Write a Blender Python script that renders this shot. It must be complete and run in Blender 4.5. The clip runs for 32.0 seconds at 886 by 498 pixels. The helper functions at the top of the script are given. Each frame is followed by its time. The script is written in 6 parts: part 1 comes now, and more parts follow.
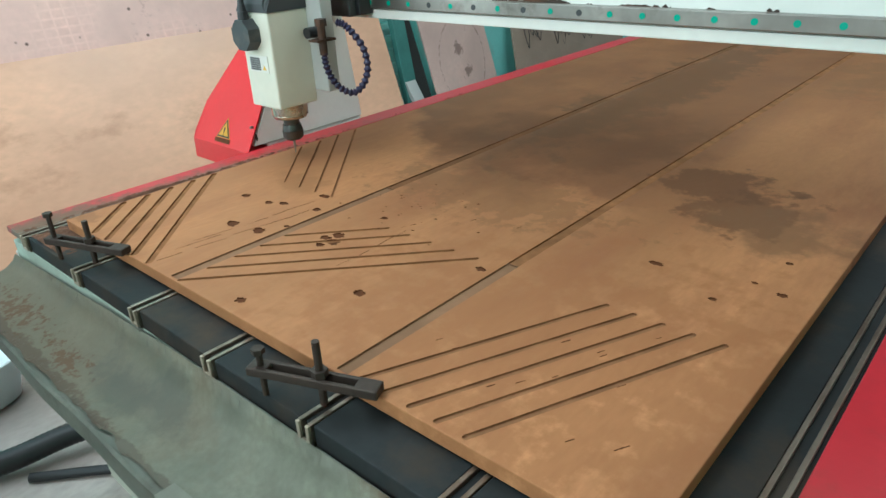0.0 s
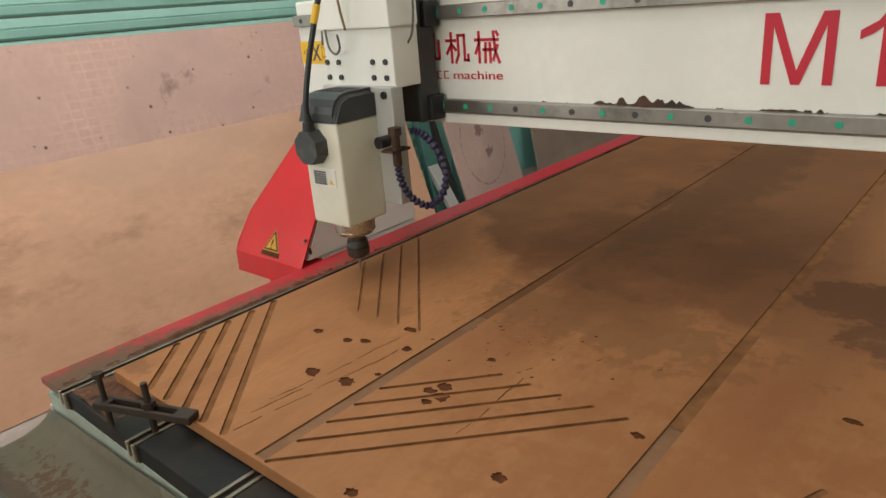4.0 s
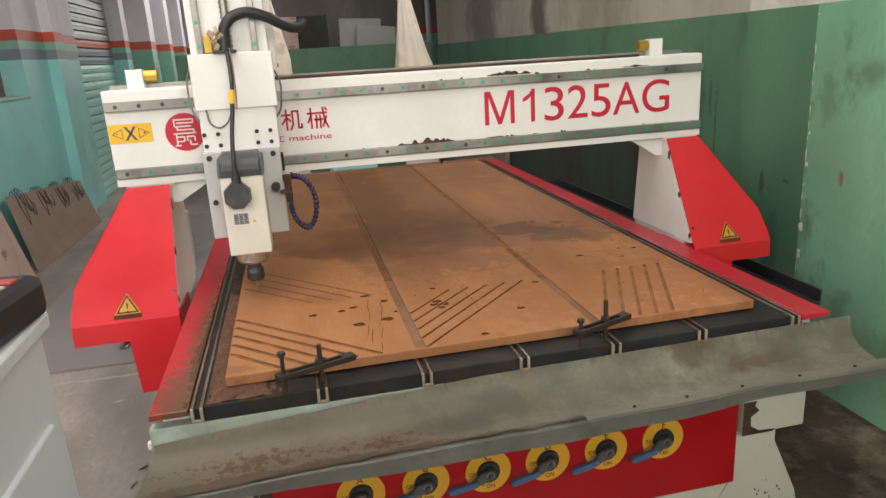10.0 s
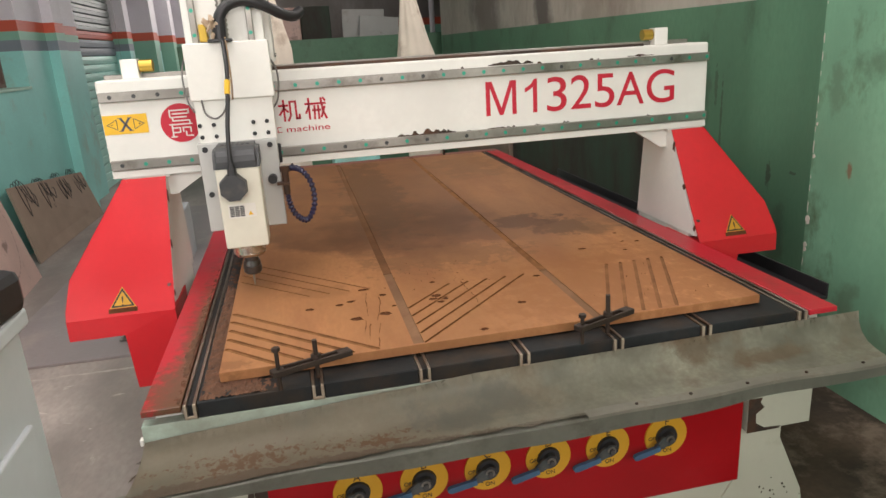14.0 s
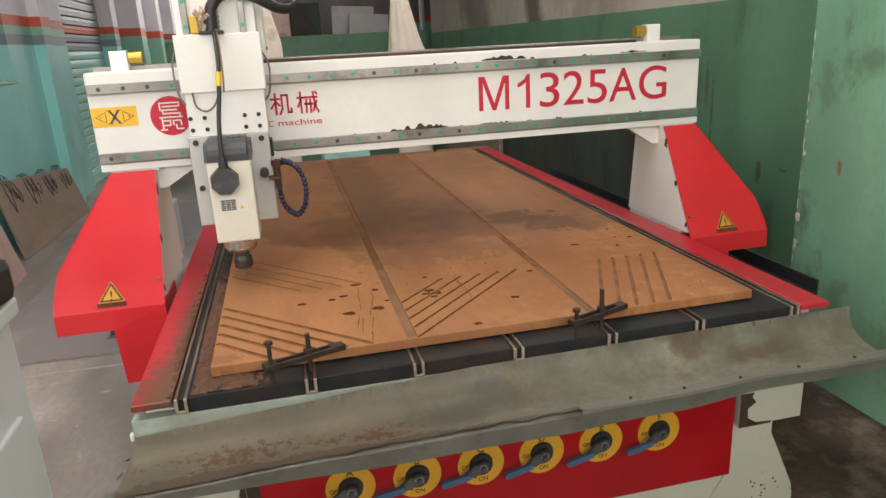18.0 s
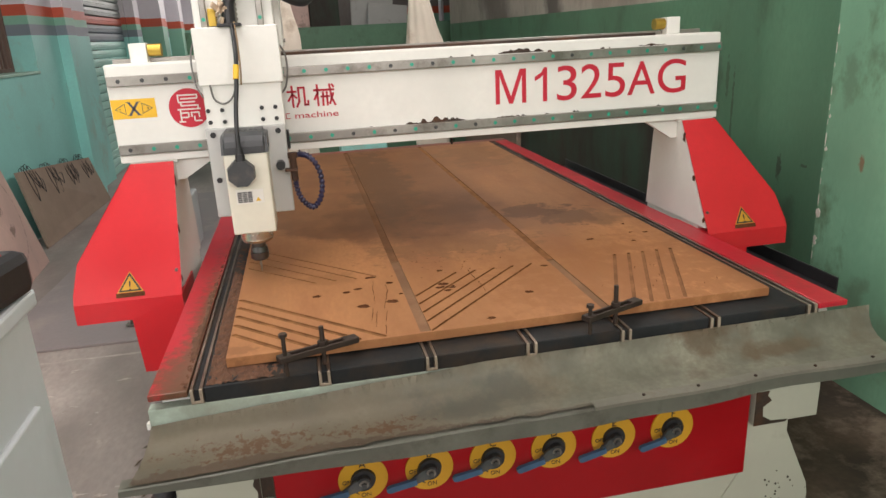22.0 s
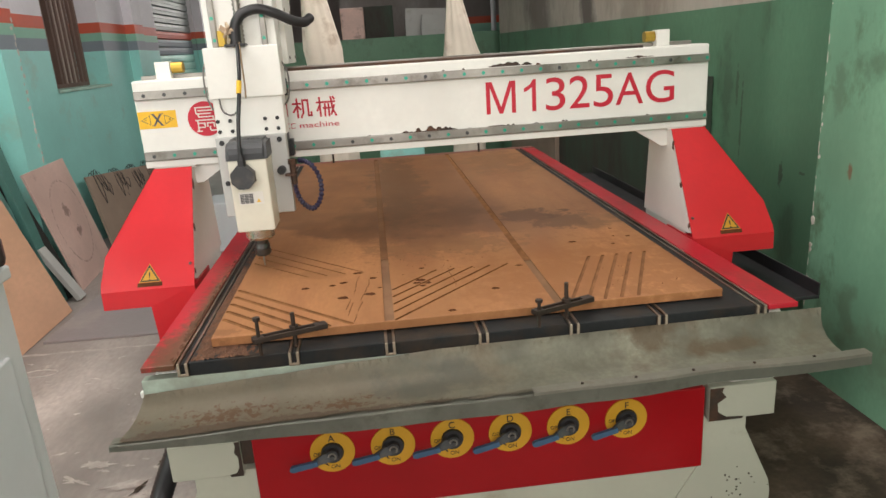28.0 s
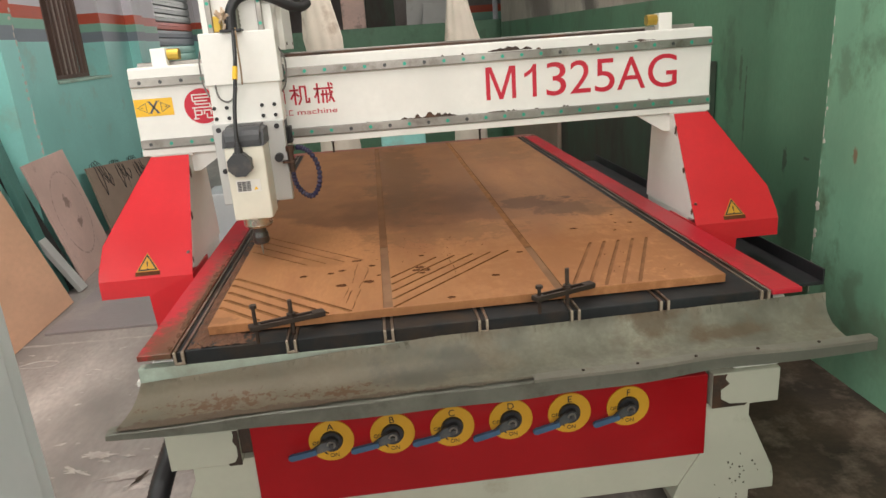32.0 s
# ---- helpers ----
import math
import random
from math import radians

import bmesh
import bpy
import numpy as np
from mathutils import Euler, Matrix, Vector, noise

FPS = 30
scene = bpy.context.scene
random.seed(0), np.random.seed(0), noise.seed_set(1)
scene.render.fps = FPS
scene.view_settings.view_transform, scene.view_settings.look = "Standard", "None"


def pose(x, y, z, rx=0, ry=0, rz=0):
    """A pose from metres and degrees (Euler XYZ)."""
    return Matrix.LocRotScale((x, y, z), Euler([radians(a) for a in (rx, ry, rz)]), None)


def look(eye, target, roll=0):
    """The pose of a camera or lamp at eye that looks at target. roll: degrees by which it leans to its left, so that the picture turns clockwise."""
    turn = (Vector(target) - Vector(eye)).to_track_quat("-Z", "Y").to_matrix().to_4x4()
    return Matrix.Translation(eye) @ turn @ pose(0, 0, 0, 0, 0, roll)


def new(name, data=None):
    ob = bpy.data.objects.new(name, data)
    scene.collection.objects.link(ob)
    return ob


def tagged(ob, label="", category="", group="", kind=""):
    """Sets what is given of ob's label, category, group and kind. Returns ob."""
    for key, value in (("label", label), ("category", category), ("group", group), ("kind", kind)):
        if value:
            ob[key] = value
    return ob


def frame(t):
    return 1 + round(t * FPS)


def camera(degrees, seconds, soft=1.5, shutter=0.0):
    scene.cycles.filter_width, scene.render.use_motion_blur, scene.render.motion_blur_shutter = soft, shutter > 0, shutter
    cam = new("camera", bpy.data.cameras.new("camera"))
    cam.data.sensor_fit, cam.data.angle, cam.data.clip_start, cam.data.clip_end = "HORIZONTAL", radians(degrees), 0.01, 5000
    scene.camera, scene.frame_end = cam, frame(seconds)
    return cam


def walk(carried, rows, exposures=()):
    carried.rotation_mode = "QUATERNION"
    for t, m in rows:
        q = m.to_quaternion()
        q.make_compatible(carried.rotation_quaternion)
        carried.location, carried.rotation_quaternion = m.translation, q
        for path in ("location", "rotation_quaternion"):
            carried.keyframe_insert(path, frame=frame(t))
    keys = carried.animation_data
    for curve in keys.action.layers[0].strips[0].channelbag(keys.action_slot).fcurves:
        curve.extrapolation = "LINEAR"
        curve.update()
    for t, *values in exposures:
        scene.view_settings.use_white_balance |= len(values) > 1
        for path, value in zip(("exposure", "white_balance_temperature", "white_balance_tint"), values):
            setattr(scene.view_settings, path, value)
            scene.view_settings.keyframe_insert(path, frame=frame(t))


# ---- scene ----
cam = camera(66.1, 32.0)
METRES, EYE, TILT, LEAN, TURN = 8.0, 1.5, 0.0, 0.0, 0.0
PATH = [
    (0, (1.384, -0.411, 1.093), (0.158, 0.909, 0.224), -3.0),
    (0.5, (1.399, -0.418, 1.106), (0.137, 0.888, 0.267), -3.5),
    (1, (1.403, -0.415, 1.152), (0.097, 0.878, 0.362), -4.1),
    (1.5, (1.402, -0.409, 1.173), (0.04, 0.884, 0.484), -4.6),
    (2, (1.392, -0.405, 1.178), (-0.002, 0.885, 0.554), -4.7),
    (2.5, (1.369, -0.406, 1.176), (-0.044, 0.878, 0.581), -4.6),
    (4.5, (0.963, -0.364, 1.135), (-0.201, 1.075, 0.38), -5.1),
    (5, (0.815, -0.362, 1.145), (-0.202, 1.147, 0.315), -5.7),
    (5.5, (0.667, -0.446, 1.159), (0.014, 1.221, 0.269), -5.3),
    (6, (0.503, -0.604, 1.167), (0.244, 1.162, 0.266), -4.3),
    (6.5, (0.433, -0.812, 1.191), (0.405, 0.983, 0.309), -5.2),
    (7, (0.371, -0.983, 1.218), (0.52, 0.83, 0.387), -4.9),
    (7.5, (0.298, -1.13, 1.204), (0.59, 0.71, 0.477), -4.4),
    (8, (0.222, -1.259, 1.218), (0.589, 0.6, 0.576), -3.8),
    (8.5, (0.18, -1.359, 1.226), (0.584, 0.52, 0.673), -3.3),
    (9, (0.181, -1.385, 1.237), (0.597, 0.496, 0.7), -3.4),
    (9.5, (0.188, -1.375, 1.22), (0.604, 0.507, 0.686), -3.7),
    (10, (0.188, -1.333, 1.212), (0.584, 0.547, 0.655), -3.4),
    (10.5, (0.2, -1.299, 1.213), (0.554, 0.579, 0.622), -3.4),
    (11, (0.21, -1.301, 1.205), (0.55, 0.578, 0.61), -3.4),
    (11.5, (0.216, -1.305, 1.207), (0.569, 0.573, 0.615), -3.3),
    (12, (0.215, -1.303, 1.203), (0.575, 0.574, 0.611), -2.8),
    (12.5, (0.206, -1.292, 1.199), (0.566, 0.582, 0.601), -2.5),
    (13, (0.204, -1.299, 1.201), (0.559, 0.579, 0.611), -2.9),
    (13.5, (0.207, -1.305, 1.206), (0.575, 0.574, 0.625), -3.3),
    (15.5, (0.198, -1.301, 1.199), (0.616, 0.568, 0.624), -2.9),
    (16, (0.196, -1.298, 1.2), (0.621, 0.567, 0.615), -3.0),
    (16.5, (0.202, -1.301, 1.195), (0.625, 0.566, 0.614), -3.4),
    (17, (0.199, -1.301, 1.194), (0.622, 0.565, 0.612), -3.2),
    (17.5, (0.197, -1.3, 1.197), (0.611, 0.567, 0.612), -3.1),
    (18, (0.195, -1.298, 1.193), (0.609, 0.57, 0.61), -3.0),
    (18.5, (0.191, -1.294, 1.201), (0.607, 0.57, 0.606), -2.7),
    (19, (0.189, -1.293, 1.197), (0.597, 0.573, 0.606), -2.9),
    (19.5, (0.188, -1.294, 1.199), (0.585, 0.575, 0.607), -2.9),
    (20, (0.189, -1.291, 1.197), (0.58, 0.578, 0.604), -3.0),
    (20.5, (0.198, -1.295, 1.2), (0.591, 0.573, 0.602), -3.2),
    (21, (0.209, -1.299, 1.194), (0.596, 0.571, 0.598), -3.7),
    (21.5, (0.211, -1.303, 1.191), (0.576, 0.571, 0.595), -3.6),
    (22, (0.202, -1.299, 1.199), (0.564, 0.573, 0.594), -2.9),
    (22.5, (0.196, -1.303, 1.196), (0.561, 0.565, 0.581), -3.0),
    (23, (0.205, -1.315, 1.204), (0.537, 0.549, 0.561), -2.5),
    (23.5, (0.291, -1.366, 1.214), (0.509, 0.519, 0.585), -2.3),
    (24, (0.36, -1.417, 1.22), (0.52, 0.477, 0.599), -2.7),
    (24.5, (0.41, -1.46, 1.212), (0.575, 0.441, 0.611), -3.4),
    (25, (0.419, -1.48, 1.2), (0.61, 0.426, 0.626), -3.3),
    (25.5, (0.416, -1.491, 1.205), (0.616, 0.42, 0.65), -3.0),
    (27.5, (0.409, -1.484, 1.202), (0.596, 0.43, 0.651), -3.6),
    (28, (0.412, -1.481, 1.209), (0.582, 0.427, 0.635), -3.7),
    (28.5, (0.415, -1.479, 1.206), (0.575, 0.429, 0.627), -3.7),
    (29, (0.412, -1.473, 1.197), (0.566, 0.433, 0.614), -3.8),
    (29.5, (0.418, -1.47, 1.197), (0.571, 0.433, 0.602), -4.0),
    (30, (0.425, -1.464, 1.199), (0.575, 0.436, 0.594), -4.1),
    (30.5, (0.426, -1.459, 1.191), (0.583, 0.441, 0.589), -4.2),
    (31, (0.42, -1.462, 1.191), (0.581, 0.438, 0.589), -4.2),
    (31.5, (0.421, -1.466, 1.187), (0.581, 0.437, 0.592), -4.1),
    (32, (0.423, -1.466, 1.191), (0.581, 0.437, 0.593), -4.1),
]
walk(cam, [(t, look(eye, target, roll)) for t, eye, target, roll in PATH],
     exposures=[(0, 0.22, 5300, -9), (1.1, 0.02, 5300, -5), (1.7, -0.33, 6500, 8), (2.5, -0.42, 6700, 9), (4.5, -0.45, 6800, 9), (5.2, -0.42, 6800, 9), (6.2, -0.16, 6200, 3),
                (7.2, 0.0, 6000, 10), (8.5, -0.04, 6700, 14), (22.5, -0.02, 6700, 14), (24.5, 0.0, 6700, 12), (32, 0.0, 6700, 12)])

# ---- light ----
world = bpy.data.worlds.new("world")
scene.world = world
world.use_nodes = True
sky = world.node_tree.nodes.new("ShaderNodeTexSky")
sky.sky_type, sky.sun_disc = "NISHITA", False
sky.sun_elevation, sky.sun_rotation = radians(40), radians(200)
world.node_tree.links.new(sky.outputs[0], world.node_tree.nodes["Background"].inputs[0])
world.node_tree.nodes["Background"].inputs[1].default_value = 0.05
sun = new("sun", bpy.data.lights.new("sun", "SUN"))
sun.data.energy, sun.data.angle, sun.data.color = 2.0, radians(3), (1, 0.95, 0.88)
sun.matrix_world = look((-3, -9, 8), (0, 0, 0))


def area_lamp(name, m, w, h, watts, colour):
    d = bpy.data.lights.new(name, "AREA")
    d.shape, d.size, d.size_y, d.energy, d.color = "RECTANGLE", w, h, watts, colour
    ob = new(name, d)
    ob.matrix_world = m
    return ob


area_lamp("doorway_daylight", look((0.8, -4.3, 2.55), (-1.2, 1.5, 0.8)), 2.2, 1.5, 98, (1.0, 0.97, 0.93))
area_lamp("side_opening_daylight", look((-1.75, -2.2, 1.6), (0.5, -0.6, 0.6)), 2.2, 2.2, 44, (1.0, 0.97, 0.93))
area_lamp("back_daylight", look((0.6, 13.6, 2.4), (0.6, 3, 0.6)), 3.0, 1.2, 90, (1.0, 0.95, 0.92))
# two added fill lamps below the closed ceiling, over the aisle and the bay
area_lamp("overhead_fill", look((-0.55, 0.2, 3.26), (-0.75, 0.5, 0)), 1.2, 3.4, 72, (1.0, 0.96, 0.93))
area_lamp("overhead_fill", look((-0.2, 9.6, 3.4), (-0.2, 9.6, 0)), 1.4, 2.4, 52, (1.0, 0.96, 0.93))
# added fill lamp high by the closed east wall, brightens the teal wall
area_lamp("east_fill", look((1.88, 3.2, 2.85), (-1.85, 3.3, 0.6)), 3.2, 0.8, 82, (1.0, 0.97, 0.94))

# ---- materials ----


def mat(name, colour, rough=0.6, metal=0.0, vary=0.12, scale=6.0, fine=60.0, bump=0.15, dirt=None, dirt_at=0.62, dirt_soft=0.08, dirt_scale=4.0,
        stretch=(1, 1, 1), emit=0.0, coat=0.0):
    """Paint, metal or board: a base colour with broad and fine variation, relief, and stains of a second colour."""
    m = bpy.data.materials.new(name)
    m.use_nodes = True
    n, l = m.node_tree.nodes, m.node_tree.links
    b = n["Principled BSDF"]
    co = n.new("ShaderNodeTexCoord")
    mp = n.new("ShaderNodeMapping")
    mp.inputs["Scale"].default_value = stretch
    l.new(co.outputs["Object"], mp.inputs[0])

    def noise_tex(s, detail=4):
        t = n.new("ShaderNodeTexNoise")
        t.inputs["Scale"].default_value, t.inputs["Detail"].default_value = s, detail
        l.new(mp.outputs[0], t.inputs["Vector"])
        return t

    def ramp(src, a, bb):
        r = n.new("ShaderNodeMapRange")
        r.inputs[1].default_value, r.inputs[2].default_value = a, bb
        l.new(src, r.inputs[0])
        return r.outputs[0]

    def mix(f, c1, c2, kind="MIX"):
        x = n.new("ShaderNodeMix")
        x.data_type, x.blend_type = "RGBA", kind
        for k, v in ((0, f), (6, c1), (7, c2)):
            if hasattr(v, "is_linked"):
                l.new(v, x.inputs[k])
            else:
                x.inputs[k].default_value = v if k == 0 else (*v[:3], 1)
        return x.outputs[2]

    big, small = noise_tex(scale), noise_tex(fine, 3)
    dark = tuple(c * (1 - 1.6 * vary) for c in colour)
    light = tuple(min(1, c * (1 + 0.8 * vary)) for c in colour)
    c = mix(ramp(big.outputs[0], 0.3, 0.7), dark, light)
    c = mix(ramp(small.outputs[0], 0.25, 0.75), c, mix(0.5, c, dark), "MIX")
    rough_out = ramp(big.outputs[0], 0.0, 1.0)
    rr = n.new("ShaderNodeMapRange")
    rr.inputs[3].default_value, rr.inputs[4].default_value = max(0.05, rough - 0.12), min(1, rough + 0.12)
    l.new(rough_out, rr.inputs[0])
    l.new(rr.outputs[0], b.inputs["Roughness"])
    if dirt:
        d = noise_tex(dirt_scale, 9)
        d.inputs["Roughness"].default_value = 0.68
        c = mix(ramp(d.outputs[0], dirt_at - dirt_soft, dirt_at + dirt_soft), c, dirt)
    l.new(c, b.inputs["Base Color"])
    b.inputs["Metallic"].default_value = metal
    b.inputs["Coat Weight"].default_value = coat
    if bump:
        bp = n.new("ShaderNodeBump")
        bp.inputs["Strength"].default_value, bp.inputs["Distance"].default_value = bump, 0.002
        l.new(small.outputs[0], bp.inputs["Height"])
        l.new(bp.outputs[0], b.inputs["Normal"])
    if emit:
        b.inputs["Emission Color"].default_value = (*colour, 1)
        b.inputs["Emission Strength"].default_value = emit
    return m


def stained(m, spots):
    """Lay ragged stains with a shape of their own over a material: centre, half widths, grain, threshold, softness, colour, amount."""
    n, l = m.node_tree.nodes, m.node_tree.links
    b = n["Principled BSDF"]
    c = b.inputs["Base Color"].links[0].from_socket
    co = n.new("ShaderNodeTexCoord")
    for cx, cy, cz, rx, ry, rz, grain, at, soft, colour, amount in spots:
        t = n.new("ShaderNodeTexNoise")
        t.inputs["Scale"].default_value, t.inputs["Detail"].default_value, t.inputs["Roughness"].default_value = grain, 8, 0.65
        l.new(co.outputs["Object"], t.inputs["Vector"])
        mp = n.new("ShaderNodeMapping")
        mp.vector_type = "TEXTURE"
        mp.inputs["Location"].default_value, mp.inputs["Scale"].default_value = (cx, cy, cz), (rx, ry, rz)
        l.new(co.outputs["Object"], mp.inputs[0])
        ln = n.new("ShaderNodeVectorMath")
        ln.operation = "LENGTH"
        l.new(mp.outputs[0], ln.inputs[0])
        k = n.new("ShaderNodeMath")
        k.operation = "MULTIPLY_ADD"
        k.inputs[1].default_value = -0.3
        l.new(ln.outputs["Value"], k.inputs[0])
        l.new(t.outputs[0], k.inputs[2])
        r = n.new("ShaderNodeMapRange")
        r.inputs[1].default_value, r.inputs[2].default_value, r.inputs[4].default_value = at - soft, at + soft, amount
        l.new(k.outputs[0], r.inputs[0])
        x = n.new("ShaderNodeMix")
        x.data_type = "RGBA"
        l.new(r.outputs[0], x.inputs[0])
        l.new(c, x.inputs[6])
        x.inputs[7].default_value = (*colour, 1)
        c = x.outputs[2]
    l.new(c, b.inputs["Base Color"])
    return m


WHITE = mat("white_enamel", (0.80, 0.79, 0.74), 0.4, 0, 0.05, dirt=(0.3, 0.26, 0.2), dirt_at=0.74, dirt_scale=5)
RED = mat("red_enamel", (0.64, 0.014, 0.022), 0.34, 0, 0.07, dirt=(0.45, 0.05, 0.03), dirt_at=0.74, dirt_scale=5, coat=0.2)
RED_DUSTY = mat("dusty_red_enamel", (0.5, 0.015, 0.03), 0.35, 0, 0.1, dirt=(0.26, 0.04, 0.03), dirt_at=0.66, dirt_soft=0.1, dirt_scale=5)
PVC = mat("dark_bed_plastic", (0.023, 0.025, 0.026), 0.58, 0, 0.25, dirt=(0.055, 0.036, 0.023), dirt_at=0.61, dirt_soft=0.12, dirt_scale=5)
ALU = mat("worn_aluminium", (0.33, 0.285, 0.235), 0.4, 0.92, 0.2, dirt=(0.14, 0.085, 0.055), dirt_at=0.55, dirt_soft=0.12)
ALU_PALE = mat("sawn_aluminium", (0.40, 0.33, 0.25), 0.5, 0.3, 0.2, dirt=(0.2, 0.13, 0.08), dirt_at=0.58, dirt_scale=30)
STEEL = mat("oily_steel", (0.36, 0.34, 0.31), 0.36, 0.9, 0.2, dirt=(0.1, 0.08, 0.06), dirt_at=0.6)
RUST = mat("rusted_steel", (0.075, 0.052, 0.04), 0.6, 0.5, 0.3, fine=120, bump=0.4, dirt=(0.14, 0.06, 0.03), dirt_at=0.56)
BLACK = mat("black_plastic", (0.02, 0.02, 0.022), 0.45, 0, 0.15)
GREY_CAP = mat("dark_grey_casting", (0.05, 0.052, 0.055), 0.45, 0.1, 0.15, dirt=(0.14, 0.12, 0.1), dirt_at=0.65)
GREY_PLATE = mat("grey_painted_plate", (0.5, 0.5, 0.48), 0.45, 0.1, 0.06, dirt=(0.3, 0.27, 0.22), dirt_at=0.7)
IVORY = mat("ivory_enamel", (0.72, 0.69, 0.58), 0.4, 0, 0.05, dirt=(0.5, 0.44, 0.34), dirt_at=0.72)
BLUE_HOSE = mat("navy_segmented_hose", (0.032, 0.028, 0.075), 0.45, 0, 0.2, dirt=(0.16, 0.12, 0.1), dirt_at=0.68)
GREEN_PLUG = mat("green_plug", (0.02, 0.36, 0.24), 0.5, 0, 0.1)
YELLOW = mat("yellow_label", (0.85, 0.5, 0.03), 0.5, 0, 0.08, dirt=(0.5, 0.28, 0.04), dirt_at=0.7)
DIAL = mat("amber_dial", (0.6, 0.31, 0.018), 0.5, 0, 0.1, dirt=(0.42, 0.2, 0.02), dirt_at=0.68, dirt_scale=12)
INK = mat("black_ink", (0.03, 0.025, 0.02), 0.6, 0, 0.1, bump=0)
RED_INK = mat("red_vinyl", (0.55, 0.012, 0.035), 0.45, 0, 0.05, bump=0)
PALE_INK = mat("pale_print", (0.75, 0.72, 0.66), 0.5, 0, 0.05, bump=0)
BLUE_INK = mat("slate_print", (0.08, 0.085, 0.11), 0.5, 0, 0.05, bump=0)
GREY_INK = mat("grey_print", (0.10, 0.095, 0.10), 0.5, 0, 0.05, bump=0)
GALV = mat("weathered_galvanised_sheet", (0.40, 0.39, 0.30), 0.48, 0.1, 0.3, 9, 90, 0.12, dirt=(0.25, 0.205, 0.145), dirt_at=0.6, dirt_soft=0.1, dirt_scale=6)
MINT = mat("mint_paint", (0.42, 0.66, 0.56), 0.5, 0, 0.12, dirt=(0.3, 0.38, 0.32), dirt_at=0.66)
BLUE_GRIP = mat("blue_lever_sleeve", (0.045, 0.11, 0.2), 0.5, 0, 0.2)
BRASS = mat("brass", (0.6, 0.4, 0.08), 0.35, 0.9, 0.15)
TAN_WIRE = mat("tan_wire", (0.34, 0.23, 0.13), 0.5, 0, 0.1, bump=0)
GREY_WIRE = mat("grey_wire", (0.16, 0.15, 0.14), 0.5, 0, 0.1, bump=0)
REAR_DUST = mat("dust_on_red_enamel", (0.24, 0.09, 0.065), 0.8, 0, 0.2, dirt=(0.34, 0.06, 0.05), dirt_at=0.62, dirt_scale=6)
GAP_SHADE = mat("gap_shade_black", (0.02, 0.022, 0.02), 0.7, 0, 0.3)
# cream leg enamel, darkened in colour for the weaker light low on the frame
CREAM_SHADED = mat("shaded_cream_enamel", (0.48, 0.48, 0.39), 0.45, 0, 0.06, 4, 60, 0.1, dirt=(0.32, 0.28, 0.2), dirt_at=0.7, dirt_scale=5)
CABINET = mat("grey_cabinet_enamel", (0.60, 0.63, 0.65), 0.42, 0, 0.05)
LCD = mat("lit_green_display", (0.35, 0.85, 0.1), 0.4, 0, 0.02, bump=0, emit=0.5)
SHEET = mat("brown_fibreboard", (0.74, 0.43, 0.28), 0.34, 0, 0.16, 2.2, 40, 0.08, dirt=(0.42, 0.225, 0.135), dirt_at=0.64, dirt_soft=0.08, dirt_scale=2.4, stretch=(1, 0.5, 1))
SHEET_PINK = mat("pinkish_fibreboard", (0.76, 0.5, 0.43), 0.42, 0, 0.12, 3, 40, 0.1, dirt=(0.25, 0.14, 0.11), dirt_at=0.64, dirt_scale=5)
TEAL = mat("teal_wall_paint", (0.33, 0.74, 0.69), 0.5, 0, 0.1, 1.5, 50, 0.2, dirt=(0.33, 0.52, 0.46), dirt_at=0.62, dirt_scale=2.5)
TEAL_SHUTTER = mat("teal_shutter_paint", (0.4, 0.74, 0.66), 0.4, 0.05, 0.1, 2, 50, 0.1, dirt=(0.2, 0.42, 0.36), dirt_at=0.66)
# teal with the shade of its dark side put into the colour
TEAL_SHADED = mat("shaded_teal_paint", (0.07, 0.2, 0.175), 0.5, 0, 0.2)
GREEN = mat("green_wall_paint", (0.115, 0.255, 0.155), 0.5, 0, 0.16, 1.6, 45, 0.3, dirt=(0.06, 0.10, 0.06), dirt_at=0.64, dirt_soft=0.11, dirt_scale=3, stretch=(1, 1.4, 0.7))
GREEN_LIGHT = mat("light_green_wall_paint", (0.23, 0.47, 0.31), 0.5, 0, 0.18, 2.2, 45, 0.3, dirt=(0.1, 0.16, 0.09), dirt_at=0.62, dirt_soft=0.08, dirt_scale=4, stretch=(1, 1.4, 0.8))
stained(GREEN, ((1.91, 0.90, 0.66, 9, 0.013, 0.045, 45, 0.2, 0.07, (0.045, 0.06, 0.04), 0.85), (1.91, 0.77, 0.69, 9, 0.016, 0.007, 45, 0.2, 0.07, (0.05, 0.075, 0.05), 0.8), (1.91, 0.84, 0.42, 9, 0.05, 0.14, 10, 0.2, 0.12, (0.055, 0.085, 0.055), 0.6),
                (1.94, 1.257, 0.82, 9, 0.007, 0.15, 30, 0.2, 0.07, (0.055, 0.085, 0.05), 0.75), (1.94, 1.30, 0.97, 9, 0.012, 0.07, 30, 0.2, 0.07, (0.055, 0.085, 0.05), 0.7), (1.94, 1.39, 0.9, 9, 0.04, 0.22, 9, 0.22, 0.12, (0.06, 0.105, 0.065), 0.6)))
